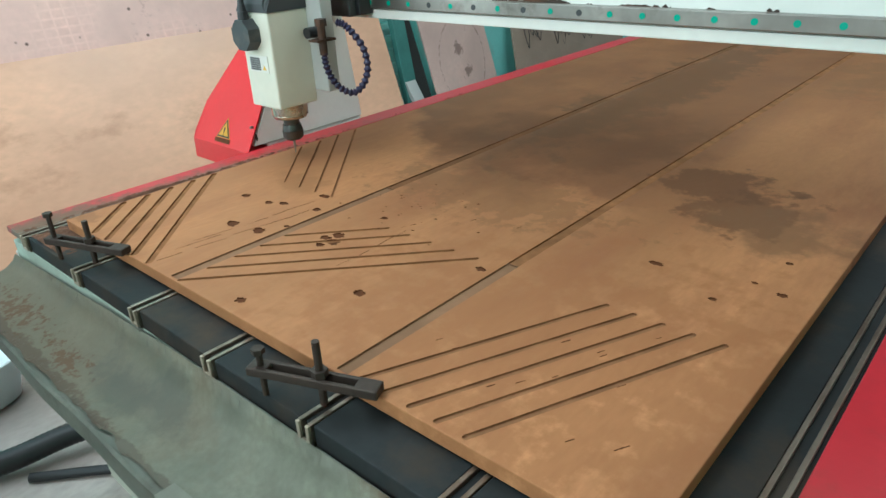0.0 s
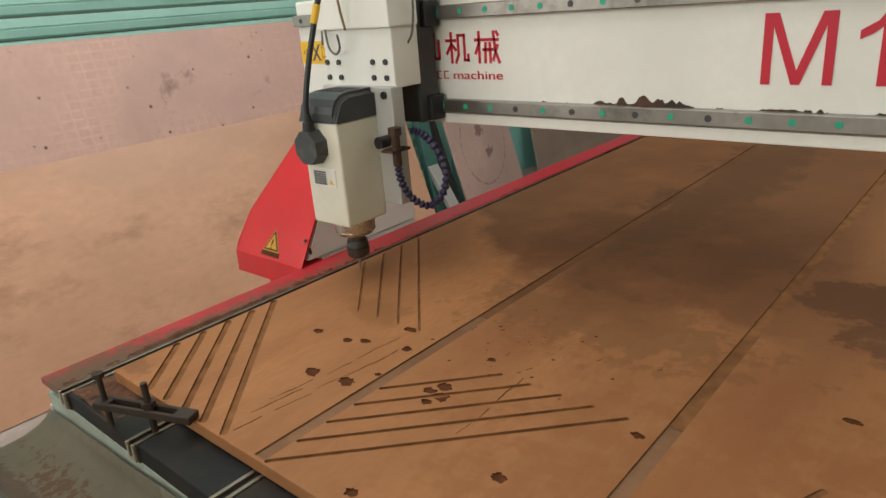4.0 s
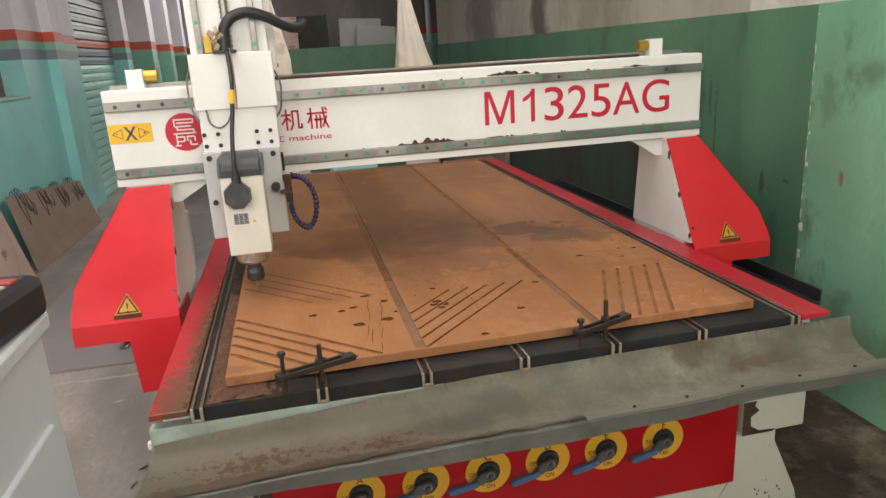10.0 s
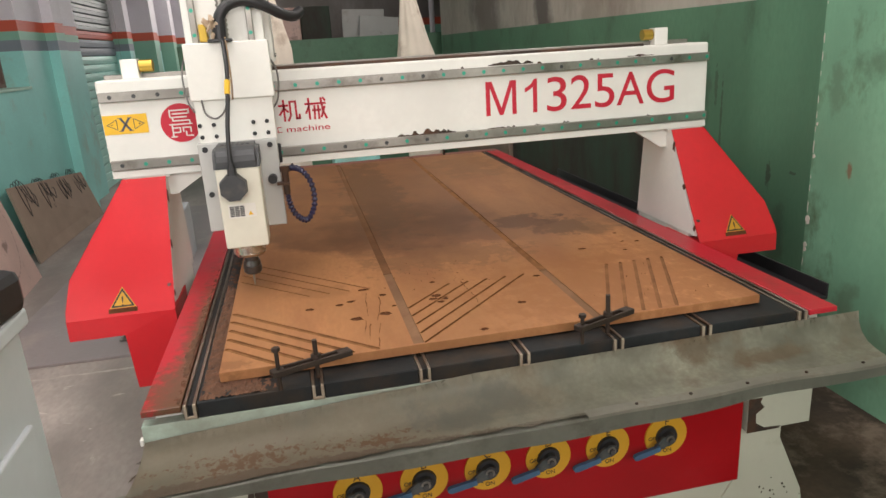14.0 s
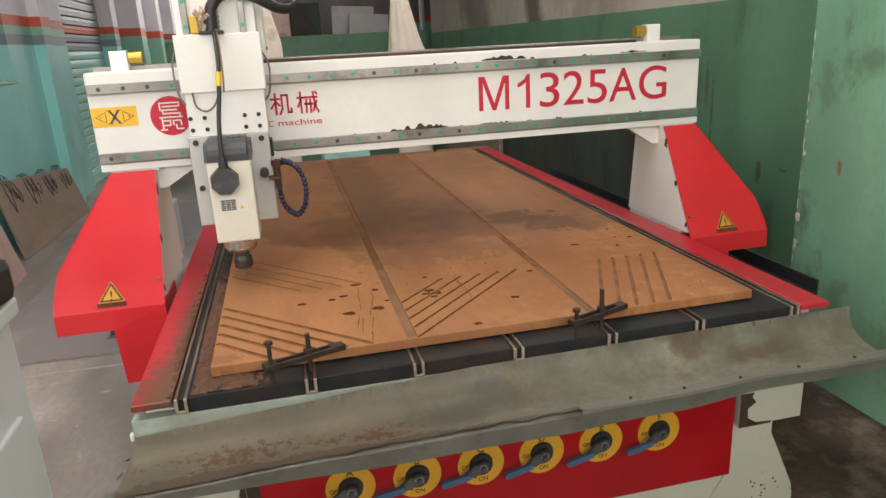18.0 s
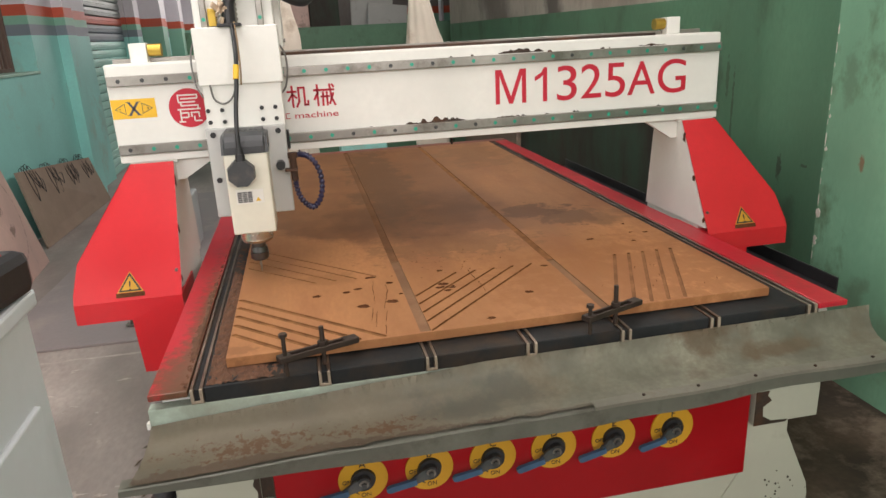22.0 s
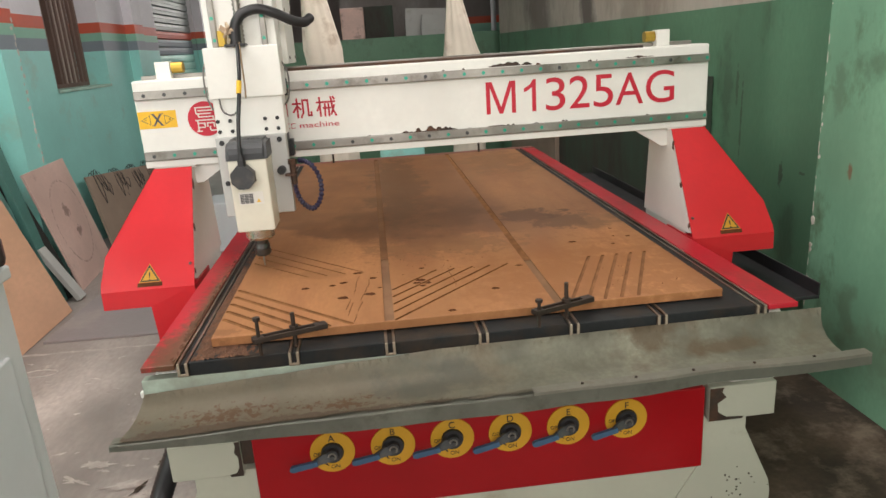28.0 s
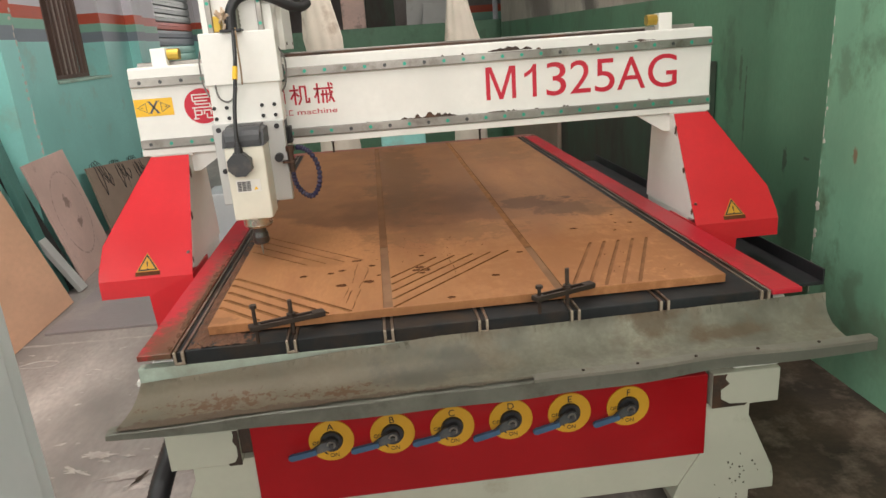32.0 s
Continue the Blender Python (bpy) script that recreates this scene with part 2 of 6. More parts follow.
stained(GREEN_LIGHT, ((1.88, 0.487, 0.748, 9, 0.010, 0.022, 40, 0.2, 0.07, (0.22, 0.095, 0.05), 0.8), (1.88, 0.40, 1.08, 9, 0.10, 0.05, 14, 0.25, 0.12, (0.11, 0.2, 0.13), 0.7), (1.88, 0.44, 0.3, 9, 0.05, 0.12, 12, 0.24, 0.1, (0.11, 0.17, 0.11), 0.6),
                      (1.88, 0.57, 1.0, 9, 0.03, 0.10, 16, 0.26, 0.1, (0.12, 0.2, 0.13), 0.6), (1.88, 0.2, 0.2, 9, 0.3, 0.10, 8, 0.24, 0.14, (0.14, 0.2, 0.13), 0.6)))
PLASTER = mat("dirty_white_plaster", (0.8, 0.74, 0.66), 0.8, 0, 0.14, 1.6, 40, 0.3, dirt=(0.3, 0.25, 0.21), dirt_at=0.58, dirt_soft=0.12, dirt_scale=1.6, stretch=(1, 1, 0.5))
PLASTER_SOOT = stained(mat("sooty_plaster", (0.60, 0.54, 0.47), 0.8, 0, 0.16, 1.6, 40, 0.3, dirt=(0.28, 0.23, 0.19), dirt_at=0.56, dirt_soft=0.14, dirt_scale=1.6, stretch=(1, 1, 0.4)), ((1.94, 3.35, 1.5, 9, 0.12, 0.9, 4, 0.2, 0.14, (0.09, 0.072, 0.065), 0.85), (1.94, 4.7, 1.5, 9, 0.5, 0.9, 3, 0.24, 0.16, (0.17, 0.14, 0.125), 0.8),
                        (1.94, 2.5, 1.45, 9, 0.4, 0.3, 5, 0.3, 0.12, (0.3, 0.25, 0.2), 0.6)))
LAVENDER = mat("lavender_wall_paint", (0.72, 0.70, 0.75), 0.6, 0, 0.1, 2, 40, 0.2)
BAND_RED = mat("orange_red_band", (0.6, 0.11, 0.06), 0.55, 0, 0.12, 2, 40, 0.15)
BAND_GREY = mat("grey_band", (0.22, 0.27, 0.31), 0.55, 0, 0.12, 2, 40, 0.15)
BAND_GREEN = mat("pale_green_band", (0.24, 0.5, 0.38), 0.55, 0, 0.1, 2, 40, 0.15)
SHUTTER_GREY = mat("grey_shutter_slat", (0.3, 0.34, 0.33), 0.5, 0.3, 0.15)
CONCRETE = mat("grey_floor", (0.43, 0.375, 0.345), 0.55, 0, 0.3, 2.5, 55, 0.4, dirt=(0.52, 0.46, 0.42), dirt_at=0.66, dirt_soft=0.025, dirt_scale=5, stretch=(1, 0.5, 1))
FLOOR_BROWN = mat("brown_earthy_floor", (0.085, 0.056, 0.035), 0.85, 0, 0.42, 4, 60, 0.5, dirt=(0.17, 0.125, 0.09), dirt_at=0.58, dirt_scale=7)
FLOOR_PALE = mat("pale_cement_skin", (0.56, 0.50, 0.46), 0.7, 0, 0.2, 14, 60, 0.4, dirt=(0.40, 0.34, 0.31), dirt_at=0.54, dirt_soft=0.06, dirt_scale=18)
# for the unseen ceiling that closes the room, kept dark to cut bounced light
CEIL = mat("dark_unseen_ceiling", (0.13, 0.127, 0.122), 0.8, 0, 0.1)
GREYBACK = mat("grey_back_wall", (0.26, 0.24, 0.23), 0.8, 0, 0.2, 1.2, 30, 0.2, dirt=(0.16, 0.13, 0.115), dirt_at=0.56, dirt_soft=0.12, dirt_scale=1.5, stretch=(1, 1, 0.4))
RED_PANEL = mat("deep_red_panel_enamel", (0.34, 0.004, 0.008), 0.38, 0, 0.08, dirt=(0.33, 0.012, 0.015), dirt_at=0.66, dirt_scale=6)
# brown made near-black: the dimness at the back is put into the colour
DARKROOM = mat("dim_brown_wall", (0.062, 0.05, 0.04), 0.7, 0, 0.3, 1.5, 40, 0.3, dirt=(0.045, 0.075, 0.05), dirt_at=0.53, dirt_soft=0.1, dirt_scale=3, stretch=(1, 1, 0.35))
CLOTH = mat("cream_cloth", (0.74, 0.66, 0.56), 0.9, 0, 0.1, 4, 200, 0.4, dirt=(0.45, 0.36, 0.28), dirt_at=0.62)
WINDOW_SLAT = mat("greyish_brown_board", (0.5, 0.41, 0.37), 0.7, 0, 0.12)
WINDOW_BAR = mat("brown_window_bar", (0.17, 0.11, 0.09), 0.6, 0, 0.1)
CARDBOARD = mat("cardboard", (0.35, 0.26, 0.2), 0.8, 0, 0.1)


def board_material():
    """Routed fibreboard with grain, rust-brown sawdust lying in drifts, and scuffs."""
    m = mat("routed_board", (0.485, 0.222, 0.094), 0.6, 0, 0.24, 3, 110, 0.14, dirt=(0.29, 0.12, 0.053), dirt_at=0.57, dirt_soft=0.12, dirt_scale=7, stretch=(1, 0.3, 1))
    n, l = m.node_tree.nodes, m.node_tree.links
    b = n["Principled BSDF"]
    b.inputs["Specular IOR Level"].default_value = 0.18
    old = b.inputs["Base Color"].links[0].from_socket
    co = n.new("ShaderNodeTexCoord")

    def drift(scale, at, soft, cx, cy, rx, ry):
        t = n.new("ShaderNodeTexNoise")
        t.inputs["Scale"].default_value, t.inputs["Detail"].default_value, t.inputs["Roughness"].default_value = scale, 10, 0.62
        l.new(co.outputs["Object"], t.inputs["Vector"])
        v = n.new("ShaderNodeVectorMath")
        v.operation = "SUBTRACT"
        v.inputs[1].default_value = (cx, cy, 0)
        l.new(co.outputs["Object"], v.inputs[0])
        s = n.new("ShaderNodeVectorMath")
        s.operation = "MULTIPLY"
        s.inputs[1].default_value = (1 / rx, 1 / ry, 0)
        l.new(v.outputs[0], s.inputs[0])
        ln = n.new("ShaderNodeVectorMath")
        ln.operation = "LENGTH"
        l.new(s.outputs[0], ln.inputs[0])
        a = n.new("ShaderNodeMath")
        a.operation = "SUBTRACT"
        l.new(t.outputs[0], a.inputs[0])
        k = n.new("ShaderNodeMath")
        k.operation = "MULTIPLY"
        k.inputs[1].default_value = 0.3
        l.new(ln.outputs["Value"], k.inputs[0])
        l.new(k.outputs[0], a.inputs[1])
        r = n.new("ShaderNodeMapRange")
        r.inputs[1].default_value, r.inputs[2].default_value = at - soft, at + soft
        l.new(a.outputs[0], r.inputs[0])
        return r.outputs[0]

    def calc(op, p, q):
        k = n.new("ShaderNodeMath")
        k.operation = op
        for i, v in enumerate((p, q)):
            if hasattr(v, "is_linked"):
                l.new(v, k.inputs[i])
            else:
                k.inputs[i].default_value = v
        return k.outputs[0]

    def grain(scale, detail, rough):
        t = n.new("ShaderNodeTexNoise")
        t.inputs["Scale"].default_value, t.inputs["Detail"].default_value, t.inputs["Roughness"].default_value = scale, detail, rough
        l.new(co.outputs["Object"], t.inputs["Vector"])
        return t.outputs[0]

    def between(v, lo, hi, to=1.0):
        r = n.new("ShaderNodeMapRange")
        r.inputs[1].default_value, r.inputs[2].default_value, r.inputs[4].default_value = lo, hi, to
        l.new(v, r.inputs[0])
        return r.outputs[0]

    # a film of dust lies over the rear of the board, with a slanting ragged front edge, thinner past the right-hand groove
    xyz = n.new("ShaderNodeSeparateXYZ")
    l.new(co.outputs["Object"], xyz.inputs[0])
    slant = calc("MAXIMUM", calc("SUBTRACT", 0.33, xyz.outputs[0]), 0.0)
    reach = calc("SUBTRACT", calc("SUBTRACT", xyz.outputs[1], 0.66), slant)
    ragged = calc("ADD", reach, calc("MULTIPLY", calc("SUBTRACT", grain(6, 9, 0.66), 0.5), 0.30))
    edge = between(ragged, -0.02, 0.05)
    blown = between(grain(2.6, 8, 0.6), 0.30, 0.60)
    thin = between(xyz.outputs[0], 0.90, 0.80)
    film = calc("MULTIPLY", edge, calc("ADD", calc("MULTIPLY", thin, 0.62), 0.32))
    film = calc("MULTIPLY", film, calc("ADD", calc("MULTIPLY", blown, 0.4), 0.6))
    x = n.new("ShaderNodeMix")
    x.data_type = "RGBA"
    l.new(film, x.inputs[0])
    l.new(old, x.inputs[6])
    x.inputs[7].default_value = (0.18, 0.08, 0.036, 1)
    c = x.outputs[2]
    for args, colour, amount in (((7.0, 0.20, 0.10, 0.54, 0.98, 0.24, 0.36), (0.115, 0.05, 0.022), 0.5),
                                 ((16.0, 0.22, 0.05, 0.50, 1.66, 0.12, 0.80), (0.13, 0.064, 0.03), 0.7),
                                 ((15.0, 0.23, 0.04, 0.93, 0.88, 0.12, 0.10), (0.13, 0.058, 0.026), 0.8),
                                 ((16.0, 0.24, 0.04, 1.03, 0.77, 0.09, 0.12), (0.13, 0.058, 0.026), 0.75),
                                 ((12.0, 0.25, 0.08, 1.09, 0.72, 0.15, 0.10), (0.18, 0.09, 0.042), 0.7),
                                 ((9.0, 0.25, 0.09, 1.05, 2.1, 0.2, 0.4), (0.2, 0.1, 0.046), 0.6),
                                 ((26.0, 0.27, 0.04, 0.6, 0.58, 0.30, 0.12), (0.22, 0.105, 0.045), 0.6),
                                 ((16.0, 0.26, 0.07, 0.2, 0.40, 0.09, 0.05), (0.28, 0.125, 0.05), 0.6),
                                 ((30.0, 0.28, 0.05, 0.02, 0.03, 0.05, 0.04), (0.22, 0.1, 0.045), 0.6),
                                 ((22.0, 0.30, 0.07, 1.0, 0.2, 0.5, 0.35), (0.30, 0.125, 0.05), 0.65)):
        f = n.new("ShaderNodeMath")
        f.operation = "MULTIPLY"
        f.inputs[1].default_value = amount
        l.new(drift(*args), f.inputs[0])
        x = n.new("ShaderNodeMix")
        x.data_type = "RGBA"
        l.new(f.outputs[0], x.inputs[0])
        l.new(c, x.inputs[6])
        x.inputs[7].default_value = (*colour, 1)
        c = x.outputs[2]
    l.new(c, b.inputs["Base Color"])
    return m


BOARD = board_material()


MINT_WORN = stained(mat("worn_mint_paint", (0.52, 0.66, 0.56), 0.5, 0, 0.15, dirt=(0.3, 0.34, 0.28), dirt_at=0.56), ((0.95, -0.06, 0.52, 0.75, 9, 9, 9, 0.12, 0.2, (0.27, 0.285, 0.23), 0.95), (0.5, -0.06, 0.525, 0.3, 9, 0.02, 12, 0.3, 0.1, (0.3, 0.33, 0.27), 0.7)))
stained(GALV, ((0.10, -0.13, 0.48, 0.42, 0.09, 9, 9, 0.16, 0.16, (0.255, 0.20, 0.135), 0.7), (0.12, -0.188, 0.48, 0.36, 0.02, 9, 18, 0.20, 0.04, (0.16, 0.10, 0.066), 0.7),
                         (0.62, -0.192, 0.48, 0.3, 0.012, 9, 14, 0.24, 0.05, (0.17, 0.135, 0.10), 0.7), (0.05, -0.14, 0.48, 0.30, 0.07, 9, 60, 0.44, 0.05, (0.19, 0.09, 0.042), 0.8),
                         (0.3, -0.15, 0.48, 0.16, 0.05, 9, 64, 0.44, 0.05, (0.19, 0.09, 0.042), 0.8), (1.2, -0.11, 0.5, 0.08, 0.02, 9, 12, 0.2, 0.1, (0.2, 0.13, 0.07), 0.6),
                         (1.0, -0.08, 0.53, 0.05, 0.02, 9, 12, 0.2, 0.1, (0.18, 0.12, 0.065), 0.6), (0.5, -0.12, 0.5, 0.16, 0.05, 9, 14, 0.3, 0.08, (0.17, 0.16, 0.13), 0.6)))


def gridded(m):
    """Faint reddish block prints and dark specks on the pink sheet."""
    n, l = m.node_tree.nodes, m.node_tree.links
    b = n["Principled BSDF"]
    c = b.inputs["Base Color"].links[0].from_socket
    co = n.new("ShaderNodeTexCoord")
    sp = n.new("ShaderNodeSeparateXYZ")
    l.new(co.outputs["Object"], sp.inputs[0])
    cb = n.new("ShaderNodeCombineXYZ")
    l.new(sp.outputs[1], cb.inputs[0])
    l.new(sp.outputs[2], cb.inputs[1])
    br = n.new("ShaderNodeTexBrick")
    br.inputs["Scale"].default_value = 1.0
    br.offset = 0.0
    br.inputs["Brick Width"].default_value, br.inputs["Row Height"].default_value, br.inputs["Mortar Size"].default_value, br.inputs["Mortar Smooth"].default_value = 0.05, 0.035, 0.008, 1.0
    br.inputs["Color1"].default_value, br.inputs["Color2"].default_value, br.inputs["Mortar"].default_value = (1, 1, 1, 1), (0.6, 0.6, 0.6, 1), (0, 0, 0, 1)
    l.new(cb.outputs[0], br.inputs["Vector"])
    t = n.new("ShaderNodeTexNoise")
    t.inputs["Scale"].default_value, t.inputs["Detail"].default_value = 3.0, 6
    l.new(co.outputs["Object"], t.inputs["Vector"])
    r = n.new("ShaderNodeMapRange")
    r.inputs[1].default_value, r.inputs[2].default_value, r.inputs[4].default_value = 0.45, 0.68, 0.32
    l.new(t.outputs[0], r.inputs[0])
    f = n.new("ShaderNodeMath")
    f.operation = "MULTIPLY"
    l.new(r.outputs[0], f.inputs[0])
    l.new(br.outputs[0], f.inputs[1])
    v = n.new("ShaderNodeTexVoronoi")
    v.inputs["Scale"].default_value = 13
    l.new(co.outputs["Object"], v.inputs["Vector"])
    s = n.new("ShaderNodeMapRange")
    s.inputs[1].default_value, s.inputs[2].default_value = 0.12, 0.06
    l.new(v.outputs["Distance"], s.inputs[0])
    for fac, colour in ((f.outputs[0], (0.4, 0.2, 0.15)), (s.outputs[0], (0.13, 0.075, 0.06))):
        x = n.new("ShaderNodeMix")
        x.data_type = "RGBA"
        l.new(fac, x.inputs[0])
        l.new(c, x.inputs[6])
        x.inputs[7].default_value = (*colour, 1)
        c = x.outputs[2]
    l.new(c, b.inputs["Base Color"])
    return m


def ringed(m):
    """A dotted ring worn into the board, with a few smudges inside it."""
    n, l = m.node_tree.nodes, m.node_tree.links
    b = n["Principled BSDF"]
    c = b.inputs["Base Color"].links[0].from_socket
    co = n.new("ShaderNodeTexCoord")
    mp = n.new("ShaderNodeMapping")
    mp.vector_type = "TEXTURE"
    mp.inputs["Location"].default_value, mp.inputs["Scale"].default_value = (-1.62, 3.10, 0.25), (9, 0.24, 0.27)
    l.new(co.outputs["Object"], mp.inputs[0])
    ln = n.new("ShaderNodeVectorMath")
    ln.operation = "LENGTH"
    l.new(mp.outputs[0], ln.inputs[0])
    t = n.new("ShaderNodeTexNoise")
    t.inputs["Scale"].default_value, t.inputs["Detail"].default_value = 38, 4
    l.new(co.outputs["Object"], t.inputs["Vector"])
    d = n.new("ShaderNodeMath")
    d.operation = "SUBTRACT"
    d.inputs[1].default_value = 1.0
    l.new(ln.outputs["Value"], d.inputs[0])
    ab = n.new("ShaderNodeMath")
    ab.operation = "ABSOLUTE"
    l.new(d.outputs[0], ab.inputs[0])
    r = n.new("ShaderNodeMapRange")
    r.inputs[1].default_value, r.inputs[2].default_value = 0.035, 0.012
    l.new(ab.outputs[0], r.inputs[0])
    g = n.new("ShaderNodeMapRange")
    g.inputs[1].default_value, g.inputs[2].default_value, g.inputs[4].default_value = 0.42, 0.62, 0.75
    l.new(t.outputs[0], g.inputs[0])
    f = n.new("ShaderNodeMath")
    f.operation = "MULTIPLY"
    l.new(r.outputs[0], f.inputs[0])
    l.new(g.outputs[0], f.inputs[1])
    x = n.new("ShaderNodeMix")
    x.data_type = "RGBA"
    l.new(f.outputs[0], x.inputs[0])
    l.new(c, x.inputs[6])
    x.inputs[7].default_value = (0.24, 0.14, 0.11, 1)
    l.new(x.outputs[2], b.inputs["Base Color"])
    return stained(m, ((-1.63, 3.07, 0.33, 9, 0.05, 0.05, 30, 0.28, 0.05, (0.2, 0.12, 0.1), 0.8), (-1.6, 3.14, 0.18, 9, 0.05, 0.05, 30, 0.28, 0.05, (0.2, 0.12, 0.1), 0.8)))


SHEET_PRINT = gridded(mat("printed_pink_fibreboard", (0.76, 0.5, 0.43), 0.42, 0, 0.14, 3, 40, 0.1, dirt=(0.25, 0.14, 0.11), dirt_at=0.66, dirt_scale=5))
RINGED = ringed(mat("ring_marked_fibreboard", (0.66, 0.46, 0.4), 0.5, 0, 0.12, 3, 40, 0.1, dirt=(0.3, 0.19, 0.15), dirt_at=0.7, dirt_scale=5))
GROOVE = mat("routed_groove", (0.3, 0.145, 0.07), 0.8, 0, 0.2, 20, 90, 0.3)
GROOVE_WIDE = mat("wide_groove_floor", (0.27, 0.15, 0.085), 0.75, 0, 0.15, 8, 90, 0.3, dirt=(0.2, 0.1, 0.06), dirt_at=0.55, dirt_scale=3)
GROOVE_FAINT = mat("dust_covered_groove", (0.22, 0.108, 0.053), 0.8, 0, 0.2, 5, 90, 0.3, dirt=(0.15, 0.075, 0.037), dirt_at=0.52, dirt_scale=4)
GROOVE_DARK = mat("sawdust_filled_groove", (0.29, 0.138, 0.06), 0.85, 0, 0.25, 30, 120, 0.4)
HOLE = mat("screw_hole", (0.13, 0.05, 0.022), 0.85, 0, 0.25, 60, 200, 0.3)

RED_PANEL.node_tree.nodes["Principled BSDF"].inputs["Specular IOR Level"].default_value = 0.3
PVC.node_tree.nodes["Principled BSDF"].inputs["Specular IOR Level"].default_value = 0.18
for dull in (GROOVE, GROOVE_WIDE, GROOVE_DARK, GROOVE_FAINT, HOLE):
    dull.node_tree.nodes["Principled BSDF"].inputs["Specular IOR Level"].default_value = 0.08
stained(RED_DUSTY, ((-0.066, 0.12, 0.575, 0.034, 0.5, 9, 45, 0.17, 0.14, (0.12, 0.06, 0.03), 0.92), (-0.09, -0.02, 0.575, 0.05, 0.14, 9, 60, 0.2, 0.12, (0.12, 0.06, 0.03), 0.85)))

# ---- building blocks ----


def shell():
    return bmesh.new()


def box(bm, x0, x1, y0, y1, z0, z1, bev=0.0, m=None):
    g = bmesh.ops.create_cube(bm, size=1.0)["verts"]
    t = Matrix.Translation(((x0 + x1) / 2, (y0 + y1) / 2, (z0 + z1) / 2)) @ Matrix.Diagonal((x1 - x0, y1 - y0, z1 - z0, 1))
    bmesh.ops.transform(bm, matrix=(m or Matrix()) @ t, verts=g)
    if bev:
        e = list({e for v in g for e in v.link_edges})
        bmesh.ops.bevel(bm, geom=e, offset=bev, segments=2, profile=0.5, affect="EDGES")
    return bm


def rod(bm, a, b, r, r2=None, seg=20):
    a, b = Vector(a), Vector(b)
    d = b - a
    t = Matrix.Translation((a + b) / 2) @ d.to_track_quat("Z", "Y").to_matrix().to_4x4()
    bmesh.ops.create_cone(bm, cap_ends=True, segments=seg, radius1=r, radius2=r if r2 is None else r2, depth=d.length, matrix=t)
    return bm


def prism(bm, pts, push):
    """A flat outline of corners, pushed along a vector."""
    lo = [bm.verts.new(p) for p in pts]
    hi = [bm.verts.new(Vector(p) + Vector(push)) for p in pts]
    n = len(pts)
    bm.faces.new(lo[::-1])
    bm.faces.new(hi)
    for i in range(n):
        bm.faces.new((lo[i], lo[(i + 1) % n], hi[(i + 1) % n], hi[i]))
    bmesh.ops.recalc_face_normals(bm, faces=bm.faces)
    return bm


def smooth_line(pts, n=8):
    """Points on a smooth curve through the given ones."""
    p = [Vector(q) for q in pts]
    p = [2 * p[0] - p[1], *p, 2 * p[-1] - p[-2]]
    out = []
    for i in range(1, len(p) - 2):
        for k in range(n):
            t = k / n
            out.append(0.5 * (2 * p[i] + (p[i + 1] - p[i - 1]) * t + (2 * p[i - 1] - 5 * p[i] + 4 * p[i + 1] - p[i + 2]) * t * t
                              + (3 * p[i] - p[i - 1] - 3 * p[i + 1] + p[i + 2]) * t ** 3))
    return out + [p[-2]]


def tube(bm, pts, r, seg=10, ribs=0.0, n=8):
    """A round bar along a curve; ribs: how far every second ring stands out."""
    line = smooth_line(pts, n)
    up, rings = Vector((0.13, 0.2, 0.97)), []
    for i, p in enumerate(line):
        d = (line[min(i + 1, len(line) - 1)] - line[max(i - 1, 0)]).normalized()
        s = d.cross(up).normalized()
        up = s.cross(d).normalized()
        rr = r * (1 + (ribs if i % 2 else 0))
        rings.append([bm.verts.new(p + rr * (math.cos(a) * s + math.sin(a) * up)) for a in (2 * math.pi * k / seg for k in range(seg))])
    for a, b in zip(rings, rings[1:]):
        for k in range(seg):
            bm.faces.new((a[k], a[(k + 1) % seg], b[(k + 1) % seg], b[k])).smooth = True
    bm.faces.new(rings[0][::-1])
    bm.faces.new(rings[-1])
    bmesh.ops.recalc_face_normals(bm, faces=bm.faces)
    return bm


# the west side and the back of the shop are laid out from one standing point, 1.117 times as far from it as first drawn
STAND = Matrix.Translation((0.3, -1.4, 1.2))
AFAR = STAND @ Matrix.Scale(1.117, 4) @ STAND.inverted()
FLOOR = -0.14
lay = Matrix()


def part(name, bm, material, parent=None, label="", smooth=False):
    bm.transform(lay)
    me = bpy.data.meshes.new(name)
    bm.to_mesh(me)
    bm.free()
    me.materials.append(material)
    if smooth:
        for p in me.polygons:
            p.use_smooth = len(p.vertices) == 4
    ob = new(name, me)
    ob.parent = parent
    return tagged(ob, label)


def thing(name, label, category, group="", place=(0, 0, 0)):
    ob = new(name)
    ob.location = place
    ob.empty_display_size = 0.05
    return tagged(ob, label, category, group)


def setting(name, bm, material, label="", category=""):
    return tagged(part(name, bm, material), label, category, kind="structure")


def writing(text, size, material, m, name="lettering", parent=None, wide=1.0, deep=0.0006, centre=True):
    cu = bpy.data.curves.new(name, "FONT")
    cu.body, cu.size, cu.extrude = text, size, deep
    cu.align_x = "CENTER" if centre else "LEFT"
    tmp = new(name, cu)
    me = bpy.data.meshes.new_from_object(tmp.evaluated_get(bpy.context.evaluated_depsgraph_get()))
    bpy.data.objects.remove(tmp)
    me.transform(m @ Matrix.Diagonal((wide, 1, 1, 1)))
    me.materials.clear()
    me.materials.append(material)
    ob = new(name, me)
    ob.parent = parent
    return ob


FACE = Matrix.Rotation(radians(90), 4, "X")  # text lying in x, z and facing -y

